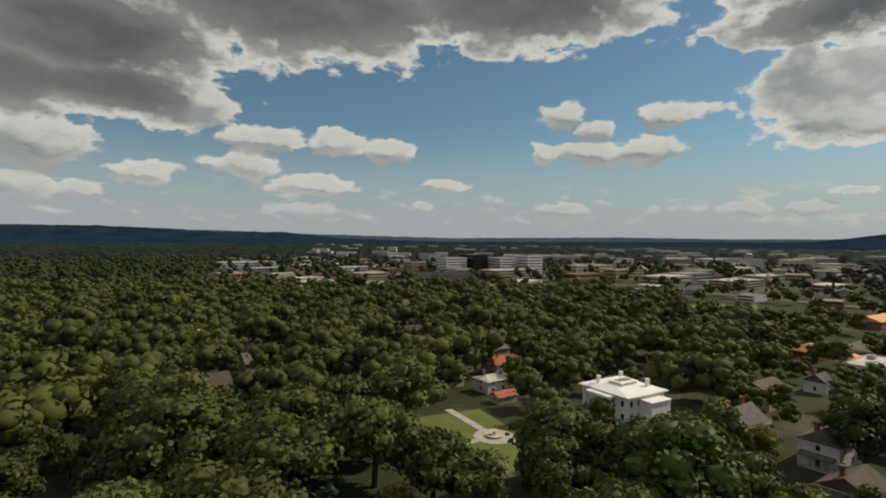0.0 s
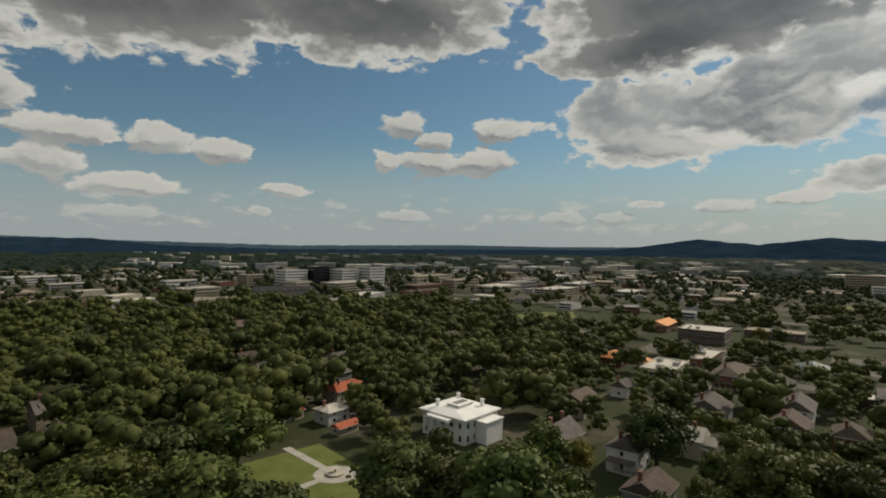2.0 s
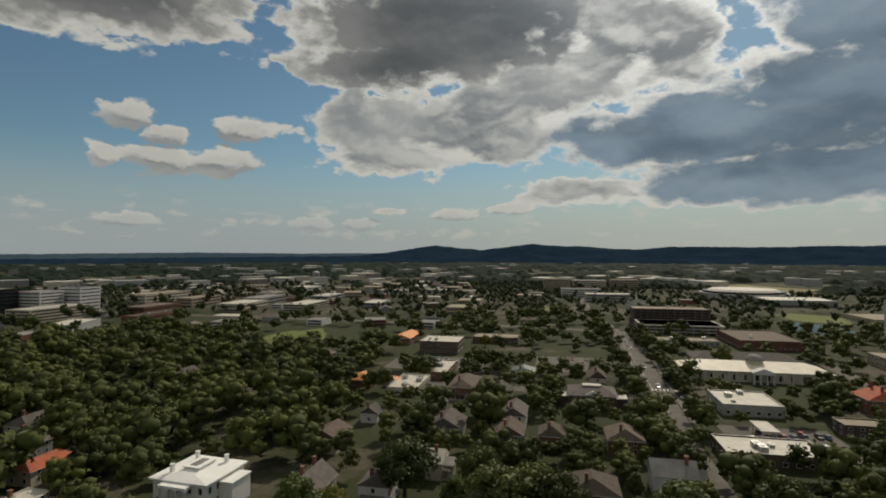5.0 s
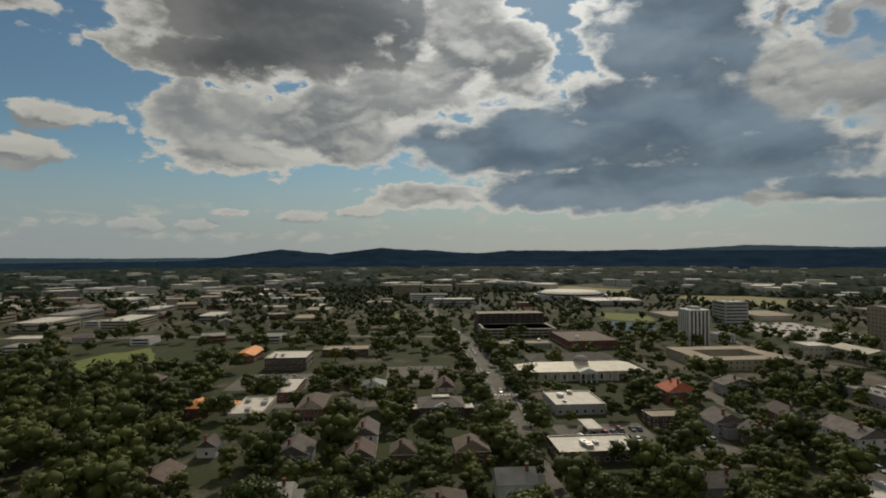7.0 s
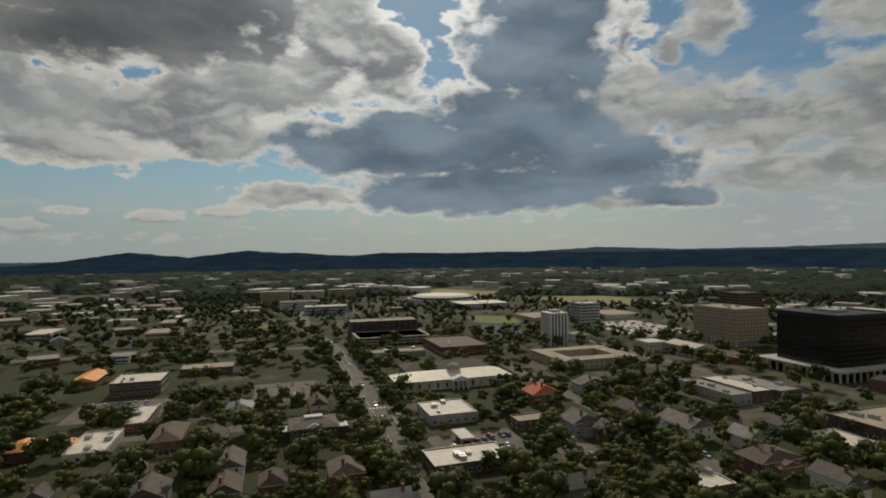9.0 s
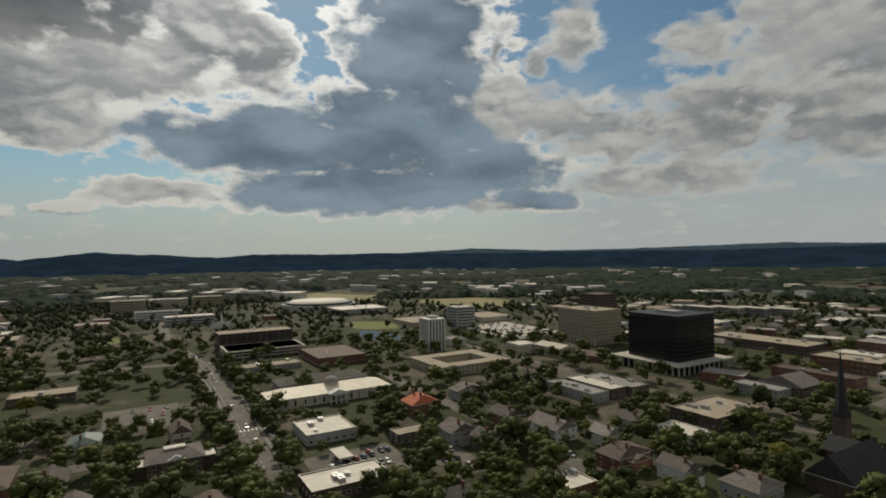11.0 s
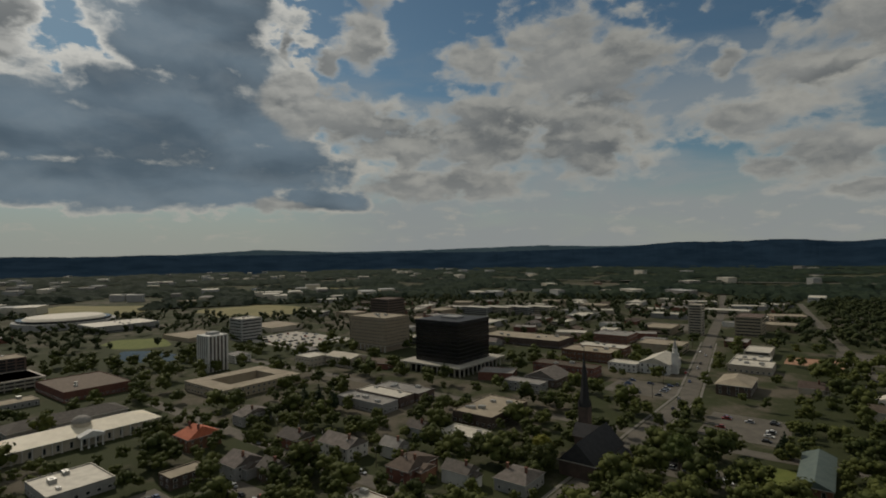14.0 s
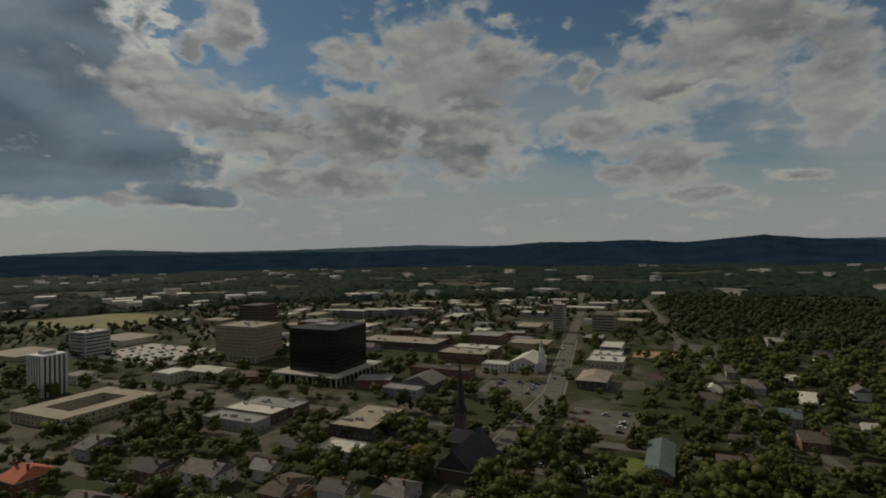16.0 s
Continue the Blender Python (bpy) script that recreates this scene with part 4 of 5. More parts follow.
flat_building("hospital_block", "white hospital block with dark bands", 84, 762, 30, 30, 26, WHITE_WALL, GREY_ROOF, 7, "ws", gap=3.6)
flat_building("hospital_block", "tall pale hospital wing with dark glass", 122, 768, 28, 30, 29, WHITE_WALL, BLACK_METAL, 7, "ws", gap=3.4)
flat_building("parking_deck", "white banded hospital parking deck", 84, 694, 70, 30, 13, CREAM_WALL, CONCRETE, 4, "ws", w=4, wh=1.4, gap=5)
flat_building("hospital_block", "pale low wing in front of the hospital", 20, 700, 24, 26, 14, CREAM_WALL, GREY_ROOF, 3, "ws")
ribbed = hall("long hall under a dark slate roof with dormers", 2, 600, 30, 74, 7, GREY_WALL, SLATE, 8, 8, "s", rz=GRID + 60)
for k in range(9):
    for side in (-1, 1):
        part("dormer", Shape().box(side * 8 - 1.2, side * 8 + 1.2, -28 + 7 * k - 1.4, -28 + 7 * k + 1.4, 9, 12.2), GREY_ROOF, ribbed)
flat_building("office_building", "pale six-storey office block", -74, 965, 37, 30, 14, CREAM_WALL, GREY_ROOF, 4, "ws", gap=4)
flat_building("office_building", "long low white office building", -134, 832, 54, 20, 8, WHITE_WALL, WHITE_ROOF, 2, "ws", gap=5)
flat_building("office_building", "long white building at the wooded hill", -330, 900, 90, 30, 11, WHITE_WALL, WHITE_ROOF, 3, "ws", gap=6)
flat_building("office_building", "pale low block near the white building", -262, 800, 50, 24, 7, GREY_WALL, WHITE_ROOF, 2, "ws", gap=5)
flat_building("office_building", "low white clinic with a flat roof", -225, 870, 40, 24, 8, WHITE_WALL, WHITE_ROOF, 2, "ws", gap=5)
flat_building("office_building", "tan banded office building", 227, 838, 86, 30, 13, CREAM_WALL, TAN_ROOF, 3, "ws", gap=4.5)
flat_building("office_building", "brown brick low hall", 180, 690, 60, 30, 9, BRICK, SHINGLE_BROWN, 2, "ws", gap=5)
flat_building("office_building", "pale office building with flat roofs", 272, 652, 58, 34, 9.5, CREAM_WALL, WHITE_ROOF, 2, "ws", gap=4.5)
flat_building("office_building", "long pale clinic with grey roof", 330, 720, 70, 30, 9, GREY_WALL, GREY_ROOF, 2, "ws", gap=5)
flat_building("office_building", "warehouse with a white front", 480, 880, 60, 36, 9, WHITE_WALL, WHITE_ROOF, 2, "ws", gap=6)
flat_building("office_building", "white building beside the round silo", 560, 1120, 50, 40, 15, WHITE_WALL, WHITE_ROOF, 3, "ws", gap=6)
silo = thing("silo", 640, 1120, 0, 0, "dark round storage silo", "silo")
part("shell", Shape().prism(20, 8, 8, 0, 0, -0.5, 24), GREY_WALL, silo)
part("cap", Shape().prism(20, 8.2, 1, 0, 0, 24, 27), METAL, silo)

for x, y, lx, ly, h, wall, roof, floors, words in (
        (-60, 560, 52, 18, 7, CREAM_WALL, TAN_ROOF, 2, "long cream school block with a tan roof"),
        (-95, 690, 46, 22, 8, CREAM_WALL, WHITE_ROOF, 2, "low cream clinic with a white roof"),
        (-36, 800, 40, 26, 17, TAN_WALL, GREY_ROOF, 5, "tan five-storey medical block"),
        (160, 600, 70, 18, 9, BRICK, SHINGLE_BROWN, 2, "long brown brick terrace"),
        (330, 600, 64, 30, 9, CREAM_WALL, WHITE_ROOF, 3, "cream offices with banded windows"),
        (250, 740, 60, 22, 12, TAN_WALL, TAN_ROOF, 3, "tan office wing with deep windows"),
        (420, 700, 60, 26, 8, GREY_WALL, WHITE_ROOF, 2, "low grey depot with a white roof"),
        (380, 800, 44, 26, 9, CREAM_WALL, GREY_ROOF, 2, "cream store with a grey roof"),
        (800, 560, 26, 46, 24, TAN_WALL, CREAM_WALL, 7, "tall tan and white hotel block"),
        (735, 470, 22, 60, 14, WHITE_WALL, GREY_ROOF, 4, "white gridded office block"),
        (905, 560, 24, 60, 18, CREAM_WALL, WHITE_ROOF, 5, "long cream block by the highway")):
    flat_building("office_building", words, x, y, lx, ly, h, wall, roof, floors, "ws", gap=4, units=2)

# ---- churches ----
church = thing("stone_church", 214, -128, 0, GRID, "dark stone church with a steep slate roof", "church")
part("nave_wall", Shape().box(-8, 8, -17, 17, -0.5, 6.5).face(((-8, 17, 6.5), (8, 17, 6.5), (0, 17, 14.3))).face(((8, -17, 6.5), (-8, -17, 6.5), (0, -17, 14.3))), BRICK_DARK, church)
part("nave_roof", pitched_roof(34, 16, 6.5, 8.2, 0, 0.5), (SLATE, BRICK_DARK), church, at=pose(0, 0, 0, 0, 0, 90))
part("aisle_wall", Shape().box(-12, -8, -15, 15, -0.5, 4), BRICK_DARK, church)
part("aisle_roof", Shape().solid([(-12.5, -15.4, 4), (-8, -15.4, 6), (-8, 15.4, 6), (-12.5, 15.4, 4)], 3.8), SLATE, church)
windows(church, 24, 30, 0, 1, 4, "w", 0.8, 2.2, 4, trim=BRICK_DARK)
part("coping", Shape().box(-8.6, 8.6, 17.3, 17.7, 6.3, 6.6), CONCRETE, church)
part("transept", Shape().box(4, 14, -23, -13, -0.5, 7), BRICK_DARK, church)
part("transept_roof", pitched_roof(12, 10, 7, 5, 0, 0.4), (SLATE, BRICK_DARK), church, at=pose(9, -18, 0))
spire = part("tower", Shape().box(11.3, 16.3, -28.1, -23.1, -0.5, 18), BRICK_DARK, church)
part("spire", Shape().prism(8, 2.9, 0.1, 13.8, -25.6, 18, 45), SLATE, spire)
for u, v in ((11.7, -27.7), (15.9, -27.7), (11.7, -23.5), (15.9, -23.5)):
    part("pinnacle", Shape().prism(4, 0.55, 0.5, u, v, 17, 19).prism(4, 0.6, 0.05, u, v, 19, 21.5), SLATE, spire)
part("cross", Shape().box(13.72, 13.88, -25.68, -25.52, 44.8, 47).box(13.72, 13.88, -26.2, -25.0, 46, 46.2), BLACK_METAL, spire)
keep_off(214, -128, GRID, 24, 34, 1)
keep_off(240, -141, GRID, 7, 7, 0)

wc = thing("white_church", 362, -288, 0, GRID, "white church with a slim tower and spire", "church")
part("wall", Shape().box(-11, 11, -18, 18, -0.5, 8).face(((-11, 18, 8), (11, 18, 8), (0, 18, 12.4))), WHITE_WALL, wc)
part("roof", pitched_roof(36, 22, 8, 4.5, 0, 0.5), (WHITE_ROOF, WHITE_WALL), wc, at=pose(0, 0, 0, 0, 0, 90))
windows(wc, 22, 36, 0, 2, 4, "wn", 1.1, 2.2, 4)
wt = part("tower", Shape().box(-15.5, -11, 6, 10.5, -0.5, 16), WHITE_WALL, wc)
part("belfry", Shape().prism(8, 2.0, 1.9, -13.2, 8.2, 16, 19.5), WHITE_WALL, wt)
part("spire", Shape().prism(8, 1.9, 0.06, -13.2, 8.2, 19.5, 27), GREY_WALL, wt)
flat_building("church_hall", "white low hall beside the white church", 372, -262, 22, 14, 6.5, WHITE_WALL, WHITE_ROOF, 2, "wn")
keep_off(360, -288, GRID, 32, 40, 1)
far = thing("far_church", 640, 330, 0, GRID, "small white church with a spire", "church")
part("wall", Shape().box(-6, 6, -10, 10, -0.5, 6), WHITE_WALL, far)
part("roof", pitched_roof(20, 12, 6, 4, 0, 0.4), (GREY_ROOF, WHITE_WALL), far, at=pose(0, 0, 0, 0, 0, 90))
part("steeple", Shape().box(-9, -6, -1.5, 1.5, -0.5, 12).prism(6, 1.6, 0.05, -7.5, 0, 12, 24), WHITE_WALL, far)
chapel = hall("brick chapel hall with a grey gabled roof", 356, -184, 24, 24, 6, BRICK_DARK, SHINGLE, 5, 0.5, "wn", name="chapel")
hall("brick school hall with a tan hipped roof", 290, -290, 20, 32, 7, BRICK_DARK, TAN_ROOF, 3.4, 9, "wn", 2)
hall("long shed with a grey-green metal roof", 169, -204, 11, 40, 4.6, BRICK, GREEN_ROOF, 2.4, 0.2, "wn", name="shed")

# ---- houses ----
m = thing("mansion", 55, 162, 0, 31, "white two-storey mansion with a pale low roof", "house")
part("wall", Shape().box(-8, 8, -8.6, 8.6, -0.5, 7.8), BRIGHT, m)
part("roof", pitched_roof(16, 17.2, 8.0, 1.3, 5, 0.9, 0.45), (BRIGHT, BRIGHT), m)
part("roof_deck", Shape().box(-3.4, 3.4, -2.4, 2.4, 8.6, 9.7).box(-3.8, 3.8, -2.8, 2.8, 9.7, 9.9).box(-2.6, 2.6, -1.2, 1.2, 9.9, 10.0, 1), (BRIGHT, GREY_ROOF), m)
part("rear_wing", Shape().box(-3, 5, -13, -8.6, -0.5, 6.4).box(-3.3, 5.3, -13.3, -8.6, 6.4, 6.8), BRIGHT, m)
part("portico_roof", Shape().box(-11, -8, -4.5, 4.5, 6.6, 7.4), BRIGHT, m)
columns(m, -10.6, -4, 4, 4, 6.6, 0.35)
windows(m, 16, 17.2, 0, 2, 3.8, "ws", 1.0, 1.9, 2.9)
for u, v in ((-5, 5), (5, 5), (5, -5)):
    chimney(m, u, v, 8, 10.6, BRIGHT)
keep_off(55, 162, 31, 22, 26, 3)
keep_off(49, 141, 31, 26, 28, 0)
keep_off(2, 118, 0, 26, 20, 0)

house("house with a white roof by the garden", 17, 184, 9, 7.5, 4.6, WHITE_WALL, WHITE_ROOF, rise=1.2, hip=3, faces="ws")
house("house under a red clay tile roof", 24, 210, 15, 9, 4.8, CREAM_WALL, RED_TILE, rise=2, hip=2.5, faces="ws", chimneys=1)
house("low wing with a red clay tile roof", 3, 190, 8, 6, 3.2, CREAM_WALL, RED_TILE, rise=1.5, hip=1.5, floors=1, faces="ws", chimneys=0)
house("garden house with red tiles", 20, 172, 8, 4, 2.6, CREAM_WALL, RED_TILE, rise=1.1, floors=1, faces="ws", chimneys=0)
house("large grey-roofed house with chimneys", 17, 231, 22, 12, 5.4, GREY_WALL, SHINGLE, rise=3.4, hip=4, chimneys=2, faces="ws")
house("grey gabled house among trees", 0, 246, 14, 10, 5.4, CREAM_WALL, SHINGLE, rise=3.2, chimneys=1, faces="ws", porch="w")
house("dark-roofed house among trees", 30, 262, 22, 11, 5.4, GREY_WALL, SHINGLE, rise=3, hip=3, faces="ws")
house("cream house among trees", -14, 268, 12, 10, 6, CREAM_WALL, SHINGLE_BROWN, rise=3, faces="ws")
house("steep grey-roofed house with tall chimneys", 76, 136, 12, 9, 6.6, GREY_WALL, SHINGLE, rise=3.8, chimneys=2, faces="ws")
house("cream house with a gable between trees", -74, 168, 12, 14, 6, CREAM_WALL, SHINGLE_BROWN, rise=3.4, faces="ws", porch="w")
house("tan house between trees", -70, 203, 12, 10, 6, TAN_WALL, SHINGLE, rise=3, faces="ws")
house("small white house far in the trees", -187, 253, 10, 8, 5, WHITE_WALL, SHINGLE, rise=2.5, faces="ws")
house("cream building with a pale flat-pitched roof", 91, 348, 26, 12, 6.4, CREAM_WALL, WHITE_ROOF, rise=1.2, hip=4, faces="ws", chimneys=0)
house("cottage with a brown roof under trees", 82, 105, 11, 9, 4.6, GREY_WALL, SHINGLE_BROWN, rise=2.6, floors=1, faces="ws")
house("shop house with an orange roof", 163, 237, 14, 12, 4.6, BRICK, ORANGE_ROOF, rise=2.6, hip=5, faces="ws", chimneys=0, floors=1)
house("low wing with an orange roof", 174, 226, 7, 7, 3.4, CREAM_WALL, ORANGE_ROOF, rise=1.5, hip=2, faces="ws", chimneys=0, floors=1)
house("large porch house with a brown hipped roof", 190, 189, 24, 12, 6.2, BRICK, SHINGLE_BROWN, rise=2.6, hip=5, faces="wn", porch="w")
house("small house with a steep grey gable", 197, 172, 13, 11, 4.2, CREAM_WALL, SHINGLE, rise=3.2, faces="wn", floors=1)
house("green-roofed house by the lot", 239, 191, 15, 13, 4.2, CREAM_WALL, GREEN_ROOF, rise=2.4, hip=4, faces="wn", floors=1)
house("red-roofed brick house with a turret", 303, 43, 14, 17, 6.4, BRICK, RED_TILE, rise=4, hip=3, faces="wn", chimneys=2)
house("grey gabled terrace house", 334, 18, 10, 19, 6, GREY_WALL, SHINGLE, rise=3, faces="wn")
house("blue-grey old house with gables", 258, 20, 12, 14, 6, GREY_WALL, SHINGLE, rise=3.6, faces="wn", wing=3)
house("dark old house with a porch", 247, 7, 10, 9, 6, BRICK_DARK, SHINGLE, rise=3.2, faces="wn", porch="w")
house("brick house with a gable wall", 285, -4, 15, 11, 5.6, BRICK, SHINGLE, rise=3, faces="wn")
house("white gabled house with dark shutters", 266, -25, 20, 13, 6.2, WHITE_WALL, SHINGLE, rise=3.4, faces="wn", chimneys=1)
house("brick house with brown hipped roofs", 231, -50, 12, 20, 6, BRICK, SHINGLE_BROWN, rise=3, hip=3, faces="wn", chimneys=2, wing=3)

# ---- sidewalks and street lamps ----
for side in (-1, 1):
    off = Vector((-0.565, 0.825)) * side * 7.2
    strip("sidewalk", "pale concrete sidewalk along the avenue", [tuple(Vector(p) + off) for p in ((222, 99), (280, 136), (340, 173), (437, 246))], 1.8, 0.16, SIDEWALK, "sidewalk", trees=False)
    off = Vector((0.825, 0.565)) * side * 7.0
    strip("sidewalk", "pale concrete sidewalk along the downtown street", [tuple(Vector(p) + off) for p in ((176, -80), (250, -190), (290, -250), (448, -420))], 1.6, 0.16, SIDEWALK, "sidewalk", trees=False)


def street_lamp(x, y, rz):
    l = thing("street_lamp", x, y, 0, rz, "grey steel street lamp with a bent arm", "street lamp", "street lamps")
    part("post", Shape().prism(8, 0.14, 0.09, 0, 0, 0, 8), METAL, l)
    part("arm", Shape().box(-0.06, 2.2, -0.06, 0.06, 7.9, 8.02), METAL, l)
    part("lamp_head", Shape().box(1.6, 2.5, -0.18, 0.18, 7.78, 7.9), GREY_WALL, l)


def utility_pole(x, y, rz):
    p = thing("utility_pole", x, y, 0, rz, "brown wooden utility pole with a crossarm", "utility pole", "utility poles")
    part("pole", Shape().prism(8, 0.17, 0.12, 0, 0, -0.3, 11), BARK, p)
    part("crossarm", Shape().box(-1.3, 1.3, -0.07, 0.07, 10, 10.2), BARK, p)
    part("transformer", Shape().prism(10, 0.28, 0.28, 0.42, 0, 8.2, 9.2), METAL, p)


for k in range(9):
    p = Vector((232, 106)).lerp(Vector((430, 241)), k / 8)
    q = p + Vector((-0.565, 0.825)) * (7.6 if k % 2 else -7.6)
    street_lamp(q.x, q.y, GRID + (-90 if k % 2 else 90))
for k in range(8):
    p = Vector((225, -42)).lerp(Vector((330, 30)), k / 7)
    utility_pole(p.x + 4, p.y - 5, GRID + 90)
for k in range(7):
    p = Vector((262, -200)).lerp(Vector((420, -384)), k / 6)
    utility_pole(p.x + 6.5, p.y + 5, GRID)
for k in range(6):
    p = Vector((160, -262)).lerp(Vector((290, -405)), k / 5)
    utility_pole(p.x + 5, p.y + 5, GRID)
house("house with grey gables and a porch", 151, 128, 12, 10, 6, GREY_WALL, SHINGLE_BROWN, rise=3, faces="wn", wing=3)
house("brown hipped house among trees", 163, 118, 11, 9, 5, BRICK, SHINGLE_BROWN, rise=2.8, hip=3, faces="wn", floors=1)
house("brown-roofed house near the avenue", 178, 98, 13, 12, 5.4, BRICK, SHINGLE_BROWN, rise=3, hip=3, faces="wn")
house("grey gabled house among trees", 143, 152, 14, 12, 5, GREY_WALL, SHINGLE, rise=3.4, faces="wn", wing=3)
house("small white house among trees", 132, 186, 8, 7, 4.2, WHITE_WALL, SHINGLE, rise=2.4, faces="ws", floors=1)
house("long house under a brown roof", 178, 305, 22, 10, 5, BRICK_DARK, SHINGLE_BROWN, rise=2.4, hip=4, faces="ws", floors=1)
house("brown-roofed house close to the road", 134, 84, 13, 14, 5, BRICK, SHINGLE_BROWN, rise=3, hip=4, faces="wn", floors=1)
house("grey hipped house under trees", 205, -88, 14, 16, 5, GREY_WALL, SHINGLE, rise=3, hip=4, faces="wn", floors=1, chimneys=2)
house("low house with a pale roof", 212, -412, 14, 20, 4, CREAM_WALL, WHITE_ROOF, rise=1.4, hip=3, faces="wn", floors=1, chimneys=0)
house("long low house under a white roof", 180, -366, 14, 30, 4, CREAM_WALL, WHITE_ROOF, rise=1.2, hip=4, faces="wn", floors=1, chimneys=0)
house("cream house with green gables", 170, -314, 14, 14, 5, CREAM_WALL, GREEN_ROOF, rise=3.4, faces="wn")
house("brown house among trees", 143, -286, 12, 14, 5, BRICK, SHINGLE_BROWN, rise=3, faces="wn")
house("small cottage under a white roof", 136, -330, 7, 7, 4, WHITE_WALL, WHITE_ROOF, rise=2.2, faces="wn", floors=1, chimneys=0)
house("cream house with steep gables", 248, -398, 14, 18, 5, CREAM_WALL, SHINGLE, rise=3.6, faces="wn", wing=3)
house("white-fronted house among trees", 300, -555, 16, 22, 6, WHITE_WALL, GREY_ROOF, rise=2.2, hip=3, faces="wn")
house("long house with a grey roof", 218, -368, 12, 26, 5, GREY_WALL, SHINGLE, rise=2.6, hip=3, faces="wn", floors=1)
house("white brick mill house", 268, 330, 30, 14, 5, BRICK, ORANGE_ROOF, rise=2.4, faces="ws", floors=1, chimneys=0)

# houses in the gaps between those above
hrng = random.Random(21)
HOUSE_LOOKS = ((GREY_WALL, SHINGLE, "grey-walled house with a grey shingle roof"), (WHITE_WALL, SHINGLE, "white house with a grey shingle roof"), (BRICK, SHINGLE_BROWN, "brick house with a brown shingle roof"),
               (CREAM_WALL, SHINGLE_BROWN, "cream house with a brown shingle roof"), (CREAM_WALL, WHITE_ROOF, "cream house with a pale roof"), (WHITE_WALL, GREY_ROOF, "white house with a pale grey roof"))


def free(x, y, room=0.0):
    for kx, ky, c, s, a, b in KEPT:
        u, v = c * (x - kx) + s * (y - ky), -s * (x - kx) + c * (y - ky)
        if abs(u) < a + room and abs(v) < b + room:
            return False
    p = Vector((x, y))
    for a, b, w in STREETS:
        a, b = Vector(a), Vector(b)
        d = b - a
        t = max(0.0, min(1.0, (p - a).dot(d) / d.length_squared))
        if (p - a - d * t).length < w + room:
            return False
    return True


def house_spots(count, az0, az1, near, far):
    """Free places for houses, off the streets and other buildings."""
    for _ in range(2500):
        if count == 0:
            return
        x, y = bearing(hrng.uniform(az0, az1), hrng.uniform(near, far))
        if free(x, y, 9.0):
            count -= 1
            wall, roof, words = hrng.choice(HOUSE_LOOKS)
            house(words + " among trees", x, y, hrng.uniform(10, 15), hrng.uniform(8, 11), hrng.choice((4.2, 5.6, 6)), wall, roof, rz=GRID + hrng.choice((0, 90)), rise=hrng.uniform(2.4, 3.6),
                  hip=hrng.choice((0, 0, 3)), floors=2, faces="ws", porch=hrng.choice(("", "w")), wing=hrng.choice((0, 3)))


house_spots(6, 30, 62, 150, 300)
house_spots(7, 62, 112, 170, 290)
house_spots(5, -12, 28, 230, 420)
house_spots(3, -40, -12, 180, 400)
house_spots(8, 140, 164, 230, 620)

# ---- trees ----
def limb(s, a, b, r0, r1, sides=6):
    a, b = Vector(a), Vector(b)
    q = (b - a).to_track_quat("Z", "Y").to_matrix()
    n = len(s.v)
    for p, r in ((a, r0), (b, r1)):
        s.v += [tuple(p + q @ Vector((r * math.cos(t), r * math.sin(t), 0))) for t in (2 * math.pi * k / sides for k in range(sides))]
    s.f += [(n + k, n + (k + 1) % sides, n + sides + (k + 1) % sides, n + sides + k) for k in range(sides)]
    s.m += [0] * sides


def leaf_cloud(rng, lobes, count, size, loose=0.45):
    """Many small bent leaf clumps on the shells of the lobes, as vertices and faces."""
    lobes = np.array(lobes)
    share = lobes[:, 3] ** 2
    pick = rng.choice(len(lobes), count, p=share / share.sum())
    d = rng.normal(size=(count, 3))
    d[:, 2] += 0.25
    d /= np.linalg.norm(d, axis=1)[:, None]
    far = lobes[pick, 3] * rng.uniform(0.84, 1.10, count)
    at = lobes[pick, :3] + d * far[:, None] * np.array((1, 1, 0.85))
    n = d + rng.normal(scale=loose, size=(count, 3))
    n[:, 2] += 0.15
    n /= np.linalg.norm(n, axis=1)[:, None]
    u = np.cross(n, rng.normal(size=(count, 3)))
    u /= np.linalg.norm(u, axis=1)[:, None]
    v = np.cross(n, u)
    a = (size * rng.uniform(0.6, 1.35, count))[:, None]
    lift = n * a * 0.28
    quad = np.stack([at - u * a - lift, at - v * a * 0.7 + lift * 0.4, at + u * a - lift, at + v * a * 0.7 + lift * 0.4], 1)
    return quad.reshape(-1, 3), np.arange(count * 4).reshape(-1, 4)


ICO = {}


def lump(rng, x, y, z, r, fine=1):
    """A dented ball that fills a lobe of a crown."""
    if fine not in ICO:
        bm = bmesh.new()
        bmesh.ops.create_icosphere(bm, subdivisions=fine, radius=1)
        ICO[fine] = np.array([tuple(p.co) for p in bm.verts]), np.array([tuple(p.index for p in q.verts) for q in bm.faces])
        bm.free()
    v, f = ICO[fine]
    return v * (r * rng.uniform(0.80, 1.08, len(v)))[:, None] * (1, 1, 0.85) + (x, y, z), f


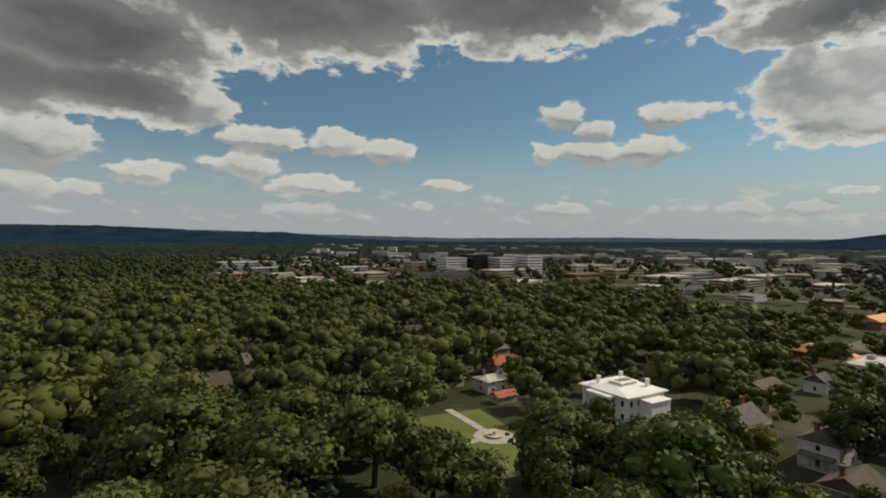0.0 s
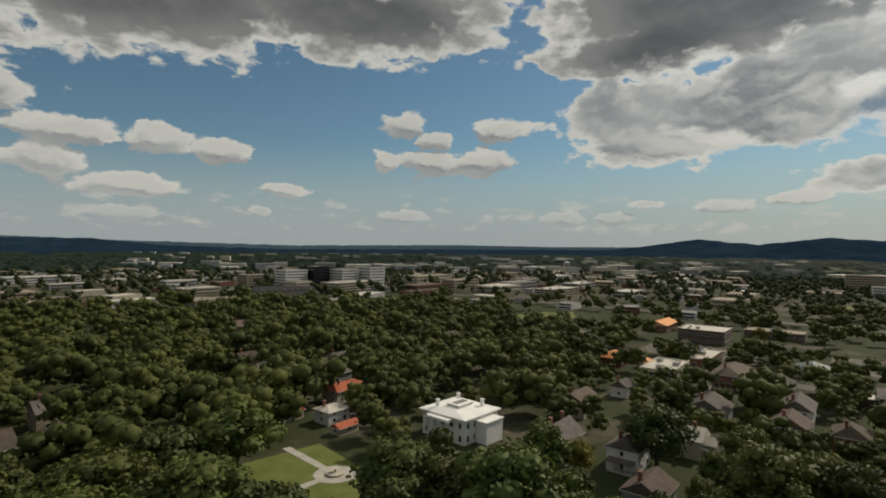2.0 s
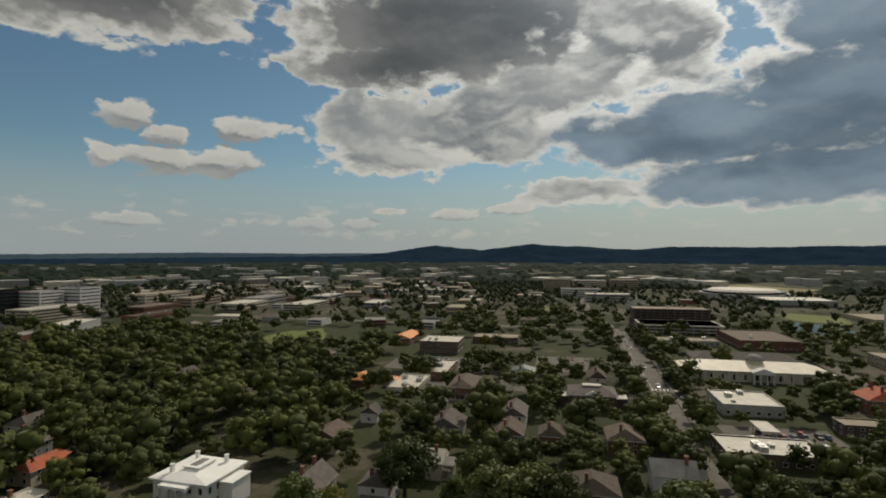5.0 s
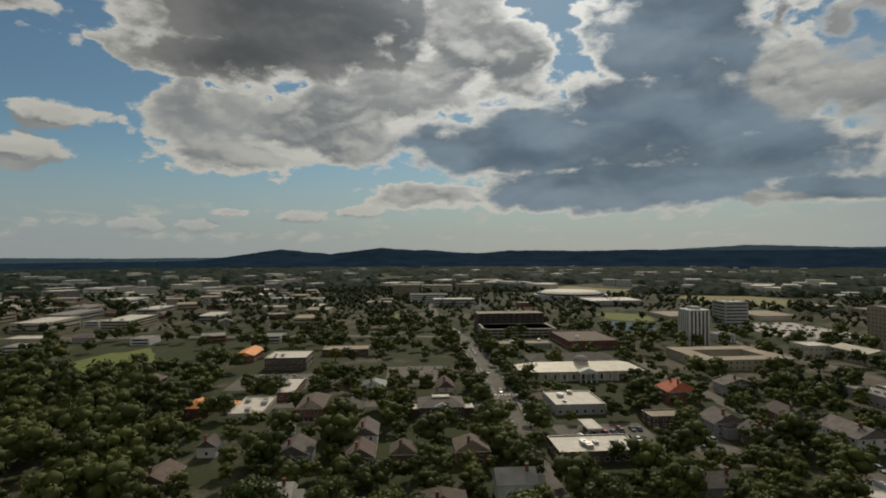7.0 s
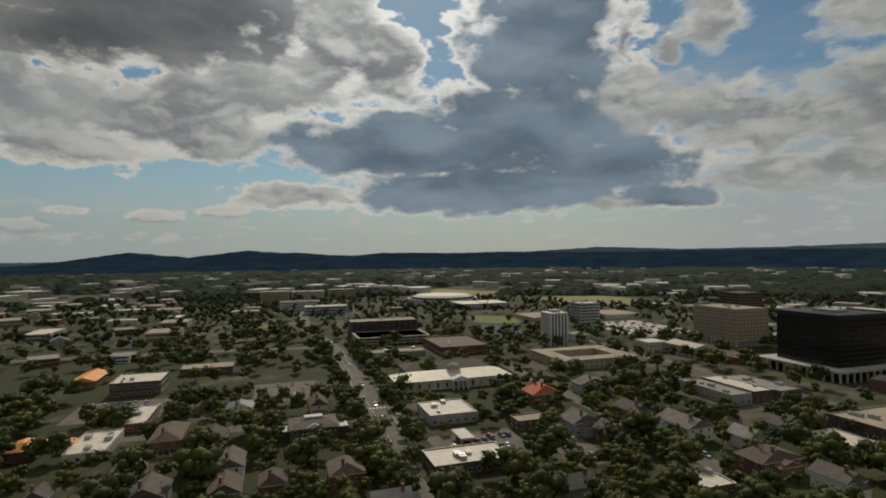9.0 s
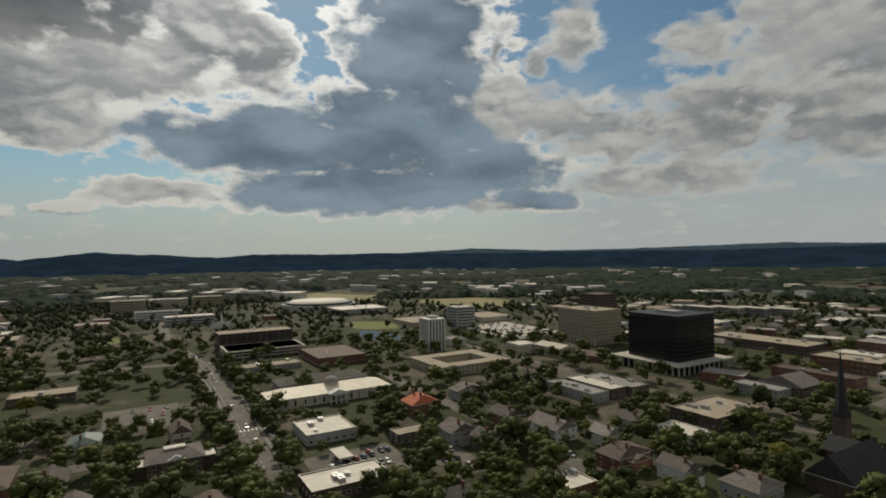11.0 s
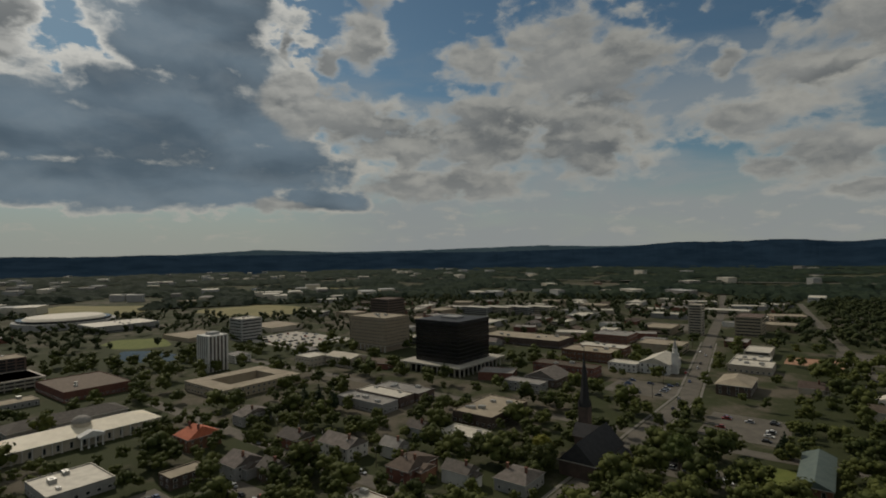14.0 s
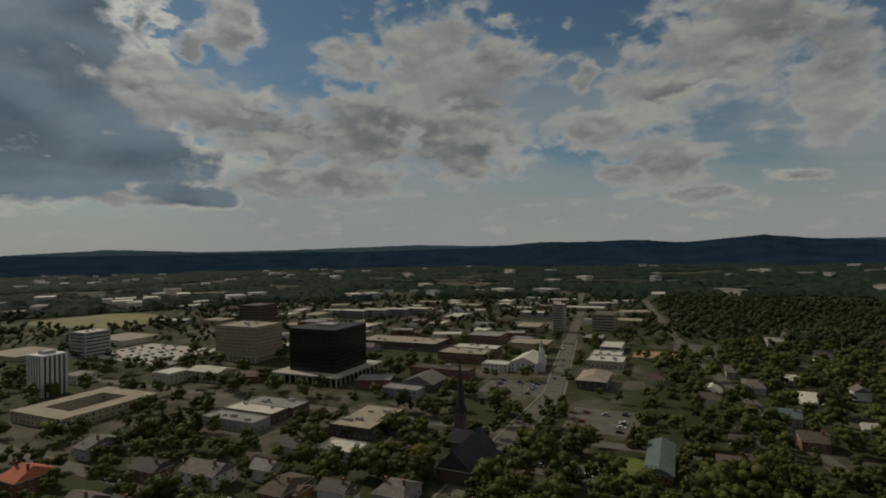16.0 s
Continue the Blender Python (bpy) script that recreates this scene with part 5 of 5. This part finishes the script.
def tree_kind(name, seed, h, r, leaf, count, size, cone=False):
    """Trunk and crown meshes of one kind of tree."""
    rng = np.random.default_rng(seed)
    wood = Shape()
    limb(wood, (0, 0, -0.5), (0.1, 0, h * 0.45), 0.034 * h, 0.02 * h, 8)
    lobes = []
    if cone:
        limb(wood, (0.1, 0, h * 0.45), (0, 0, h * 0.95), 0.02 * h, 0.004 * h)
        for k in range(9):
            f = k / 8
            for _ in range(3 if k < 6 else 1):
                a, w = rng.uniform(0, 6.3), r * (1 - f) * 0.55
                lobes.append((w * math.cos(a), w * math.sin(a), h * (0.16 + 0.8 * f), r * (0.62 - 0.45 * f)))
    else:
        for k in range(15):
            a, f = k * 2.4 + rng.uniform(-0.4, 0.4), (k + 0.5) / 15
            z = h * (0.36 + 0.50 * f) + rng.uniform(-0.05, 0.05) * h
            w = r * 0.68 * math.sin(math.pi * (0.22 + 0.72 * f)) * rng.uniform(0.75, 1.15)
            lobes.append((w * math.cos(a), w * math.sin(a), z, r * rng.uniform(0.30, 0.46)))
            if k % 2 == 0:
                limb(wood, (0.05, 0, h * (0.25 + 0.2 * f)), (w * 0.85 * math.cos(a), w * 0.85 * math.sin(a), z), 0.012 * h, 0.004 * h, 5)
        lobes.append((0, 0, h * 0.62, r * 0.5))
    v, f = leaf_cloud(rng, lobes, count, size)
    vs, fs = [v], [tuple(q) for q in f.tolist()]
    n = len(v)
    for x, y, z, q in lobes:
        lv, lf = lump(rng, x, y, z, q * 0.76, 1)
        vs.append(lv)
        fs += [tuple(t) for t in (lf + n).tolist()]
        n += len(lv)
    crown = bpy.data.meshes.new("crown")
    crown.from_pydata(np.concatenate(vs).tolist(), [], fs)
    crown.materials.append(leaf)
    crown.shade_smooth()
    return name, wood.mesh("trunk", BARK), crown


BROAD = [tree_kind("tree", 11 + k, h, r, LEAF, 1900, 0.49) for k, (h, r) in enumerate(((15, 6.6), (17, 7.2), (13, 6.0), (19, 7.6), (14.5, 5.4)))]
SMALL = [tree_kind("small_tree", 31 + k, h, r, LEAF, 1300, 0.32) for k, (h, r) in enumerate(((8.5, 3.8), (7, 3.4)))]
YELLOWS = [tree_kind("tree", 41, 12, 5.2, LEAF_YELLOW, 2000, 0.3)]
CONES = [tree_kind("evergreen_tree", 51 + k, h, r, LEAF_DARK, 1300, 0.36, True) for k, (h, r) in enumerate(((13, 3.6), (17, 4.6)))]
TREE_WORDS = {"tree": "broad-leaved street tree in full summer leaf", "small_tree": "small rounded tree in leaf",
              "evergreen_tree": "dark conical evergreen tree"}


def tree(kind, x, y, size=1.0, rng=random, label=""):
    name, wood, crown = kind
    t = thing(name, x, y, 0, rng.uniform(0, 360), label or TREE_WORDS[name], "tree", "town trees")
    t.scale = (size * rng.uniform(0.9, 1.1), size * rng.uniform(0.9, 1.1), size ** 0.6 * rng.uniform(0.84, 1.0))
    part("trunk", wood, (), t)
    part("crown", crown, (), t)
    PLANTED.append((x, y, 3.6 * size))


PLANTED = []


def clear_of_trees(x, y, room):
    return all((x - px) ** 2 + (y - py) ** 2 > (room + pr) ** 2 for px, py, pr in PLANTED)


keep_off(0, 0, 0, 30, 30, 0)
# single trees that stand out
for x, y, k, size in ((25, 112, 3, 1.25), (34, 104, 1, 1.1), (20, 101, 4, 1.15), (33, 90, 2, 1.1), (-14, 112, 3, 1.1), (-27, 118, 1, 1.15), (197, -160, 1, 0.95), (206, -165, 4, 0.9), (214, -104, 0, 1.0)):
    tree(BROAD[k], x, y, size)
for x, y in ((73, 122), (292, 268), (231, -112)):
    tree(YELLOWS[0], x, y, 0.9, label="broad tree with yellowing leaves")
for x, y, k in ((192, -214, 0), (30, 196, 0), (36, 199, 0), (345, -20, 1), (339, -28, 1), (352, -12, 1)):
    tree(CONES[k], x, y, 1.0)
# street trees along the avenue
for k in range(24):
    p = Vector((236, 108)).lerp(Vector((425, 237)), k / 23)
    for side in (-1, 1):
        q = p + Vector((-0.574, 0.819)) * side * (11 + 2 * math.sin(k * 2.1))
        if random.random() < 0.6 and free(q.x, q.y, -2.0):
            tree(SMALL[k % 2], q.x, q.y, random.uniform(0.8, 1.3))

rng = random.Random(5)


def wooded(az, far):
    """How densely trees stand, from 0 to 1."""
    if az < 36:
        return 0.92 if far < 400 else 0.62 if far < 500 and az < 24 else 0.24 if az > -24 else 0.9
    if az < 60:
        return 0.93 if far < 215 else 0.42
    if az < 100:
        return 0.88 if far < 240 else 0.48 if far < 600 else 0.35
    if az < 142:
        return 0.92 if far < 270 else 0.30
    return 0.94 if far > 430 else 0.72 if far < 360 or az > 148 else 0.45


# ---- far low buildings, one kind after another ----
FILL = []
for k, (wall, roof, lx, ly, h) in enumerate(((CREAM_WALL, WHITE_ROOF, 34, 20, 6), (BRICK, GREY_ROOF, 26, 20, 6), (GREY_WALL, WHITE_ROOF, 50, 24, 7), (WHITE_WALL, GREY_ROOF, 22, 16, 5.5),
                                             (TAN_WALL, TAN_ROOF, 40, 30, 8), (GREY_WALL, SHINGLE, 18, 14, 6), (BRICK, SHINGLE_BROWN, 20, 14, 6))):
    words = ("cream shop block with a white roof", "brick block with a grey roof", "long grey store with a white roof", "white-walled shop with a grey roof", "tan hall with a gravel roof",
             "grey house block with dark shingles", "brick house block with brown shingles")[k]
    spots = []
    frng = random.Random(100 + k)
    for _ in range(900):
        if len(spots) >= 9:
            break
        a, far = frng.uniform(-22, 168), frng.uniform(380, 1700)
        if a < 36 and far < 500 or a > 140 and far < 700 and frng.random() < 0.7 or a < 0 and frng.random() < 0.5:
            continue
        x, y = bearing(a, far)
        if free(x, y, max(lx, ly) * 0.6) and clear_of_trees(x, y, 12):
            spots.append((x, y))
            keep_off(x, y, GRID, lx, ly, 2)
    if k < 5:
        first = flat_building("low_building", words, *spots[0], lx, ly, h, wall, roof, 0, group="low buildings across town")
        for fl in range(2):
            part("window_band", Shape().box(-lx / 2 - 0.06, lx / 2 + 0.06, -ly / 2 + 1.5, ly / 2 - 1.5, 0.9 + fl * h / 2, 2.2 + fl * h / 2), GLASS, first)
    else:
        first = house(words, *spots[0], lx, ly, h - 1, wall, roof, rise=3, hip=3, faces="w", chimneys=0, name="low_building", group="low buildings across town")
    for _ in range(1500):
        if len(spots) >= 21:
            break
        x, y = bearing(frng.uniform(97, 141), frng.uniform(400, 1050))
        if free(x, y, max(lx, ly) * 0.55):
            spots.append((x, y))
            keep_off(x, y, GRID, lx, ly, 1)
    for _ in range(1500):
        if len(spots) >= 42:
            break
        x, y = bearing(frng.uniform(-22, 46), frng.uniform(500, 1250))
        if free(x, y, max(lx, ly) * 0.55):
            spots.append((x, y))
            keep_off(x, y, GRID, lx, ly, 6)
    for x, y in spots[1:]:
        copy_thing(first, pose(x, y, 0, 0, 0, GRID + frng.choice((0, 90, 0, 90, 20))))


# ---- woods ----
near_woods, mid_woods, out_woods = [], [], []
step = 11.4
for i in range(-76, 101):
    for j in range(-92, 101):
        x, y = (i + rng.uniform(0.1, 0.9)) * step, (j + rng.uniform(0.1, 0.9)) * step
        far, a = math.hypot(x, y), math.degrees(math.atan2(x, y))
        if not 40 < far < 1150 or not -47 < a < 172 or rng.random() > wooded(a, far):
            continue
        size = rng.choice((0.62, 0.8, 1.0, 1.2, 1.5)) * (0.78 if a > 30 else 1.0)
        if not free(x, y, 0.8) or far < 180 and not clear_of_trees(x, y, 2.0):
            continue
        pick = rng.random()
        if far < (152 if a < 36 else 165):
            tree(CONES[rng.randrange(2)] if pick < 0.05 else SMALL[rng.randrange(2)] if pick < 0.12 and a > 30 else YELLOWS[0] if pick > 0.975 else BROAD[rng.randrange(5)], x, y, size, rng)
        else:
            (near_woods if far < 310 else mid_woods if far < 600 else out_woods).append((x, y, rng.uniform(11, 15.5) * size ** 0.7, rng.uniform(5.8, 7.8) * size))


# yard trees and tall shrubs between the houses and shops
step = 7.6
for i in range(0, 46):
    for j in range(-50, 46):
        x, y = (i + rng.uniform(0.1, 0.9)) * step, (j + rng.uniform(0.1, 0.9)) * step
        far, a = math.hypot(x, y), math.degrees(math.atan2(x, y))
        if 165 < far < 345 and 38 < a < 172 and rng.random() < (0.56 if far < 280 else 0.48) and free(x, y, -0.5):
            near_woods.append((x, y, rng.uniform(5.5, 12), rng.uniform(2.4, 4.8)))


def far_woods(name, label, spots, leaves, seed, leaf=WOODS):
    """Woods past those that can be counted: each tree a few lobes of leaf clumps, all in one mesh."""
    g = np.random.default_rng(seed)
    vs, fs, n = [], [], 0
    for x, y, h, r in spots:
        count = 8 if leaves > 100 else 5 if leaves > 60 else 2
        lobes = [(x + r * q * math.cos(t), y + r * q * math.sin(t), h * e, r * w) for t, q, e, w in
                 zip(g.uniform(0, 6.3) + 2.4 * np.arange(count) + g.uniform(-0.4, 0.4, count), g.uniform(0.35, 0.68, count), np.linspace(0.42, 0.78, count), g.uniform(0.34, 0.5, count))]
        lobes += [(x, y, h * 0.76, r * 0.46), (x, y, h * 0.5, r * 0.62)] if leaves > 60 else [(x, y, h * 0.62, r * 0.66)]
        v, f = leaf_cloud(g, lobes, leaves, r * (0.098 if leaves > 150 else 0.125 if leaves > 60 else 0.2), 0.42)
        vs.append(v), fs.append(f + n)
        n += len(v)
        for lobe in lobes:
            lv, lf = lump(g, lobe[0], lobe[1], lobe[2], lobe[3] * 0.80)
            tri = lf + n
            vs.append(lv), fs.append(np.hstack([tri, tri[:, 2:]]))
            n += len(lv)
    faces = [tuple(q) if q[2] != q[3] else tuple(q[:3]) for q in np.concatenate(fs).tolist()]
    me = bpy.data.meshes.new(name)
    me.from_pydata(np.concatenate(vs).tolist(), [], faces)
    me.materials.append(leaf)
    me.shade_smooth()
    tagged(new(name, me), label, "woods", kind="stuff")


far_woods("near_woods", "dense leafy treetops among the houses", near_woods, 185, 20)
far_woods("town_woods", "leafy trees spread across the town", mid_woods, 90, 21)
far_woods("outer_woods", "trees scattered between far roofs", out_woods, 16, 24, SPARSE)


def canopy():
    """Far woodland as a rough sheet of treetops with clearings."""
    radii = 1120 * 1.0105 ** np.arange(128)
    angles = np.radians(np.arange(-50, 175, 0.42))
    g = np.random.default_rng(4)
    s, tops = [], {}
    faces = []
    height = g.uniform(3, 13, (len(radii), len(angles)))
    for i, r in enumerate(radii):
        for a in angles + g.uniform(-0.002, 0.002):
            s.append((r * math.sin(a), r * math.cos(a)))
    n = len(angles)
    keep = np.zeros((len(radii) - 1, n - 1), bool)
    for i in range(len(radii) - 1):
        for j in range(n - 1):
            x, y = s[i * n + j]
            a = math.degrees(angles[j])
            v = noise.fractal(Vector((x / 240, y / 240, 2.0)), 0.9, 2.1, 4) + 0.10 * noise.noise(Vector((x / 30, y / 30, 5)))
            need = -0.16
            if a < -12:
                need = -0.40 + 0.0
            if radii[i] > 2600:
                need -= 0.12
            keep[i, j] = v > need and free_fast(x, y)
    verts = []
    index = -np.ones((len(radii), n), int)
    for i in range(len(radii) - 1):
        for j in range(n - 1):
            if keep[i, j]:
                q = []
                for ii, jj in ((i, j), (i, j + 1), (i + 1, j + 1), (i + 1, j)):
                    if index[ii, jj] < 0:
                        index[ii, jj] = len(verts)
                        inner = 0 < ii < len(radii) - 1 and 0 < jj < n - 1 and keep[ii - 1:ii + 1, jj - 1:jj + 1].all()
                        verts.append((*s[ii * n + jj], height[ii, jj] if inner else height[ii, jj] * 0.35 - 1.0))
                    q.append(index[ii, jj])
                faces.append(tuple(reversed(q)))
    me = bpy.data.meshes.new("far_woods")
    me.from_pydata(verts, [], [tuple(int(k) for k in f) for f in faces])
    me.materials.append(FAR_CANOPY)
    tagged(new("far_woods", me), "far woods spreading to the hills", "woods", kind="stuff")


BIG = [k for k in KEPT if math.hypot(k[0], k[1]) > 600]


def free_fast(x, y):
    if x * x + y * y > 1900 ** 2:
        return True
    for kx, ky, c, sn, a, b in BIG:
        if abs(x - kx) < 90 and abs(y - ky) < 90:
            u, v = c * (x - kx) + sn * (y - ky), -sn * (x - kx) + c * (y - ky)
            if abs(u) < a + 9 and abs(v) < b + 9:
                return False
    return True


canopy()


def far_roofs():
    """Pale roofs past those that can be counted, scattered between the far woods."""
    pick, s = random.Random(77), Shape()
    for _ in range(420):
        a, far = pick.uniform(-14, 166), 1180 + 2000 * pick.random() ** 1.5
        if noise.noise(Vector((a * 0.12, far / 500, 3.0))) < -0.12:
            continue
        if a > 95 and pick.random() < 0.5:
            continue
        x, y = bearing(a, far)
        w, d, h = pick.uniform(9, 30), pick.uniform(8, 20), pick.uniform(11, 17)
        mat = pick.randrange(4)
        s.box(x - w, x + w, y - d, y + d, -0.5, h, mat)
        s.box(x - w - 0.4, x + w + 0.4, y - d - 0.4, y + d + 0.4, h, h + 0.5, pick.choice((0, 0, 1, 3)))
    lone("far_roofs", s, (WHITE_ROOF, GREY_ROOF, CREAM_WALL, GREY_WALL), 0, 0, 0, 0, "pale low roofs scattered between far woods", "buildings", kind="stuff")


far_roofs()

# ---- cars ----
CAR_PAINTS = [material(n, c, tuple(v * 1.15 for v in c), 0.5, 0.3, 0.0, gloss=0.5) for n, c in (("white car paint", (0.7, 0.7, 0.68)), ("silver car paint", (0.4, 0.41, 0.42)), ("black car paint", (0.015, 0.015, 0.017)),
              ("red car paint", (0.28, 0.03, 0.025)), ("blue car paint", (0.04, 0.07, 0.16)), ("grey car paint", (0.12, 0.125, 0.13)))]


def car_kind(paint, words, x, y, rz, tall=0.0):
    c = thing("car", x, y, 0.04, rz, words, "car", "parked cars")
    body, prof = Shape(), ((-2.3, 0.35), (2.3, 0.35), (2.35, 0.75), (1.1, 0.95), (-1.9, 0.98), (-2.35, 0.8))
    n = len(prof)
    body.v = [(u, v, z) for v in (-0.88, 0.88) for u, z in prof]
    body.f = [tuple(range(n)), tuple(reversed(range(n, 2 * n)))] + [(n + k, n + (k + 1) % n, (k + 1) % n, k) for k in range(n)]
    body.m = [0] * len(body.f)
    part("body", body, paint, c)
    t = 1.48 + tall
    part("cabin", Shape().face(((-1.9, -0.8, 0.97), (1.1, -0.8, 0.95), (0.4, -0.66, t), (-1.4, -0.66, t))).face(((1.1, 0.8, 0.95), (-1.9, 0.8, 0.97), (-1.4, 0.66, t), (0.4, 0.66, t)))
         .face(((1.1, -0.8, 0.95), (1.1, 0.8, 0.95), (0.4, 0.66, t), (0.4, -0.66, t))).face(((-1.9, 0.8, 0.97), (-1.9, -0.8, 0.97), (-1.4, -0.66, t), (-1.4, 0.66, t))), GLASS, c)
    part("car_roof", Shape().box(-1.42, 0.42, -0.68, 0.68, t, t + 0.05), paint, c)
    wheel = Shape().prism(12, 0.33, 0.33, 0, 0, -0.11, 0.11).mesh("wheel", TYRE)
    for u in (-1.4, 1.4):
        for v in (-0.82, 0.82):
            part("wheel", wheel, (), c, at=pose(u, v, 0.33, 90, 0, 0))
    return c


CARS = [car_kind(p, w + " car parked on asphalt", 222 + 3 * k, 70 - 2.6 * k, GRID, 0.25 * (k % 2)) for k, (p, w) in enumerate(zip(CAR_PAINTS, ("white", "silver", "black", "red", "dark blue", "grey")))]
crng = random.Random(3)


def car_rows(x, y, lx, ly, rz, rows, fill, turn=0.0):
    """Cars standing in rows along y of a lot."""
    m = pose(x, y, 0.04, 0, 0, rz)
    for r in range(rows):
        u = (r + 0.5) / rows * lx - lx / 2
        for k in range(int(ly / 2.9)):
            if crng.random() < fill:
                v = -ly / 2 + 1.5 + 2.9 * k
                copy_thing(crng.choice(CARS), m @ pose(u, v, 0, 0, 0, turn + crng.choice((0, 180)) + crng.uniform(-2, 2)))


car_rows(232, 56, 26, 30, GRID, 2, 0.4)
car_rows(234, 20, 30, 16, GRID, 3, 0.6)
car_rows(287, 195, 42, 34, GRID, 3, 0.25)
car_rows(226, 258, 34, 42, GRID, 3, 0.55)
car_rows(229, -232, 34, 42, GRID, 3, 0.3)
car_rows(190, -164, 30, 14, GRID, 4, 0.5)
car_rows(318, -238, 40, 36, GRID, 3, 0.45)
car_rows(640, -20, 100, 74, GRID, 6, 0.35)
for line, step in ((((225, 101), (437, 246)), 22), (((250, -192), (448, -422)), 26), (((218, -41), (320, 29)), 18), (((440, 249), (552, 345)), 11)):
    a, b = Vector(line[0]), Vector(line[1])
    d = (b - a)
    side = Vector((-d.y, d.x)).normalized()
    for k in range(int(d.length / step)):
        p = a + d * ((k + crng.random() * 0.8) * step / d.length) + side * crng.choice((-3.0, 3.0))
        copy_thing(crng.choice(CARS), pose(p.x, p.y, 0.06, 0, 0, math.degrees(math.atan2(d.y, d.x)) + crng.choice((0, 180))))
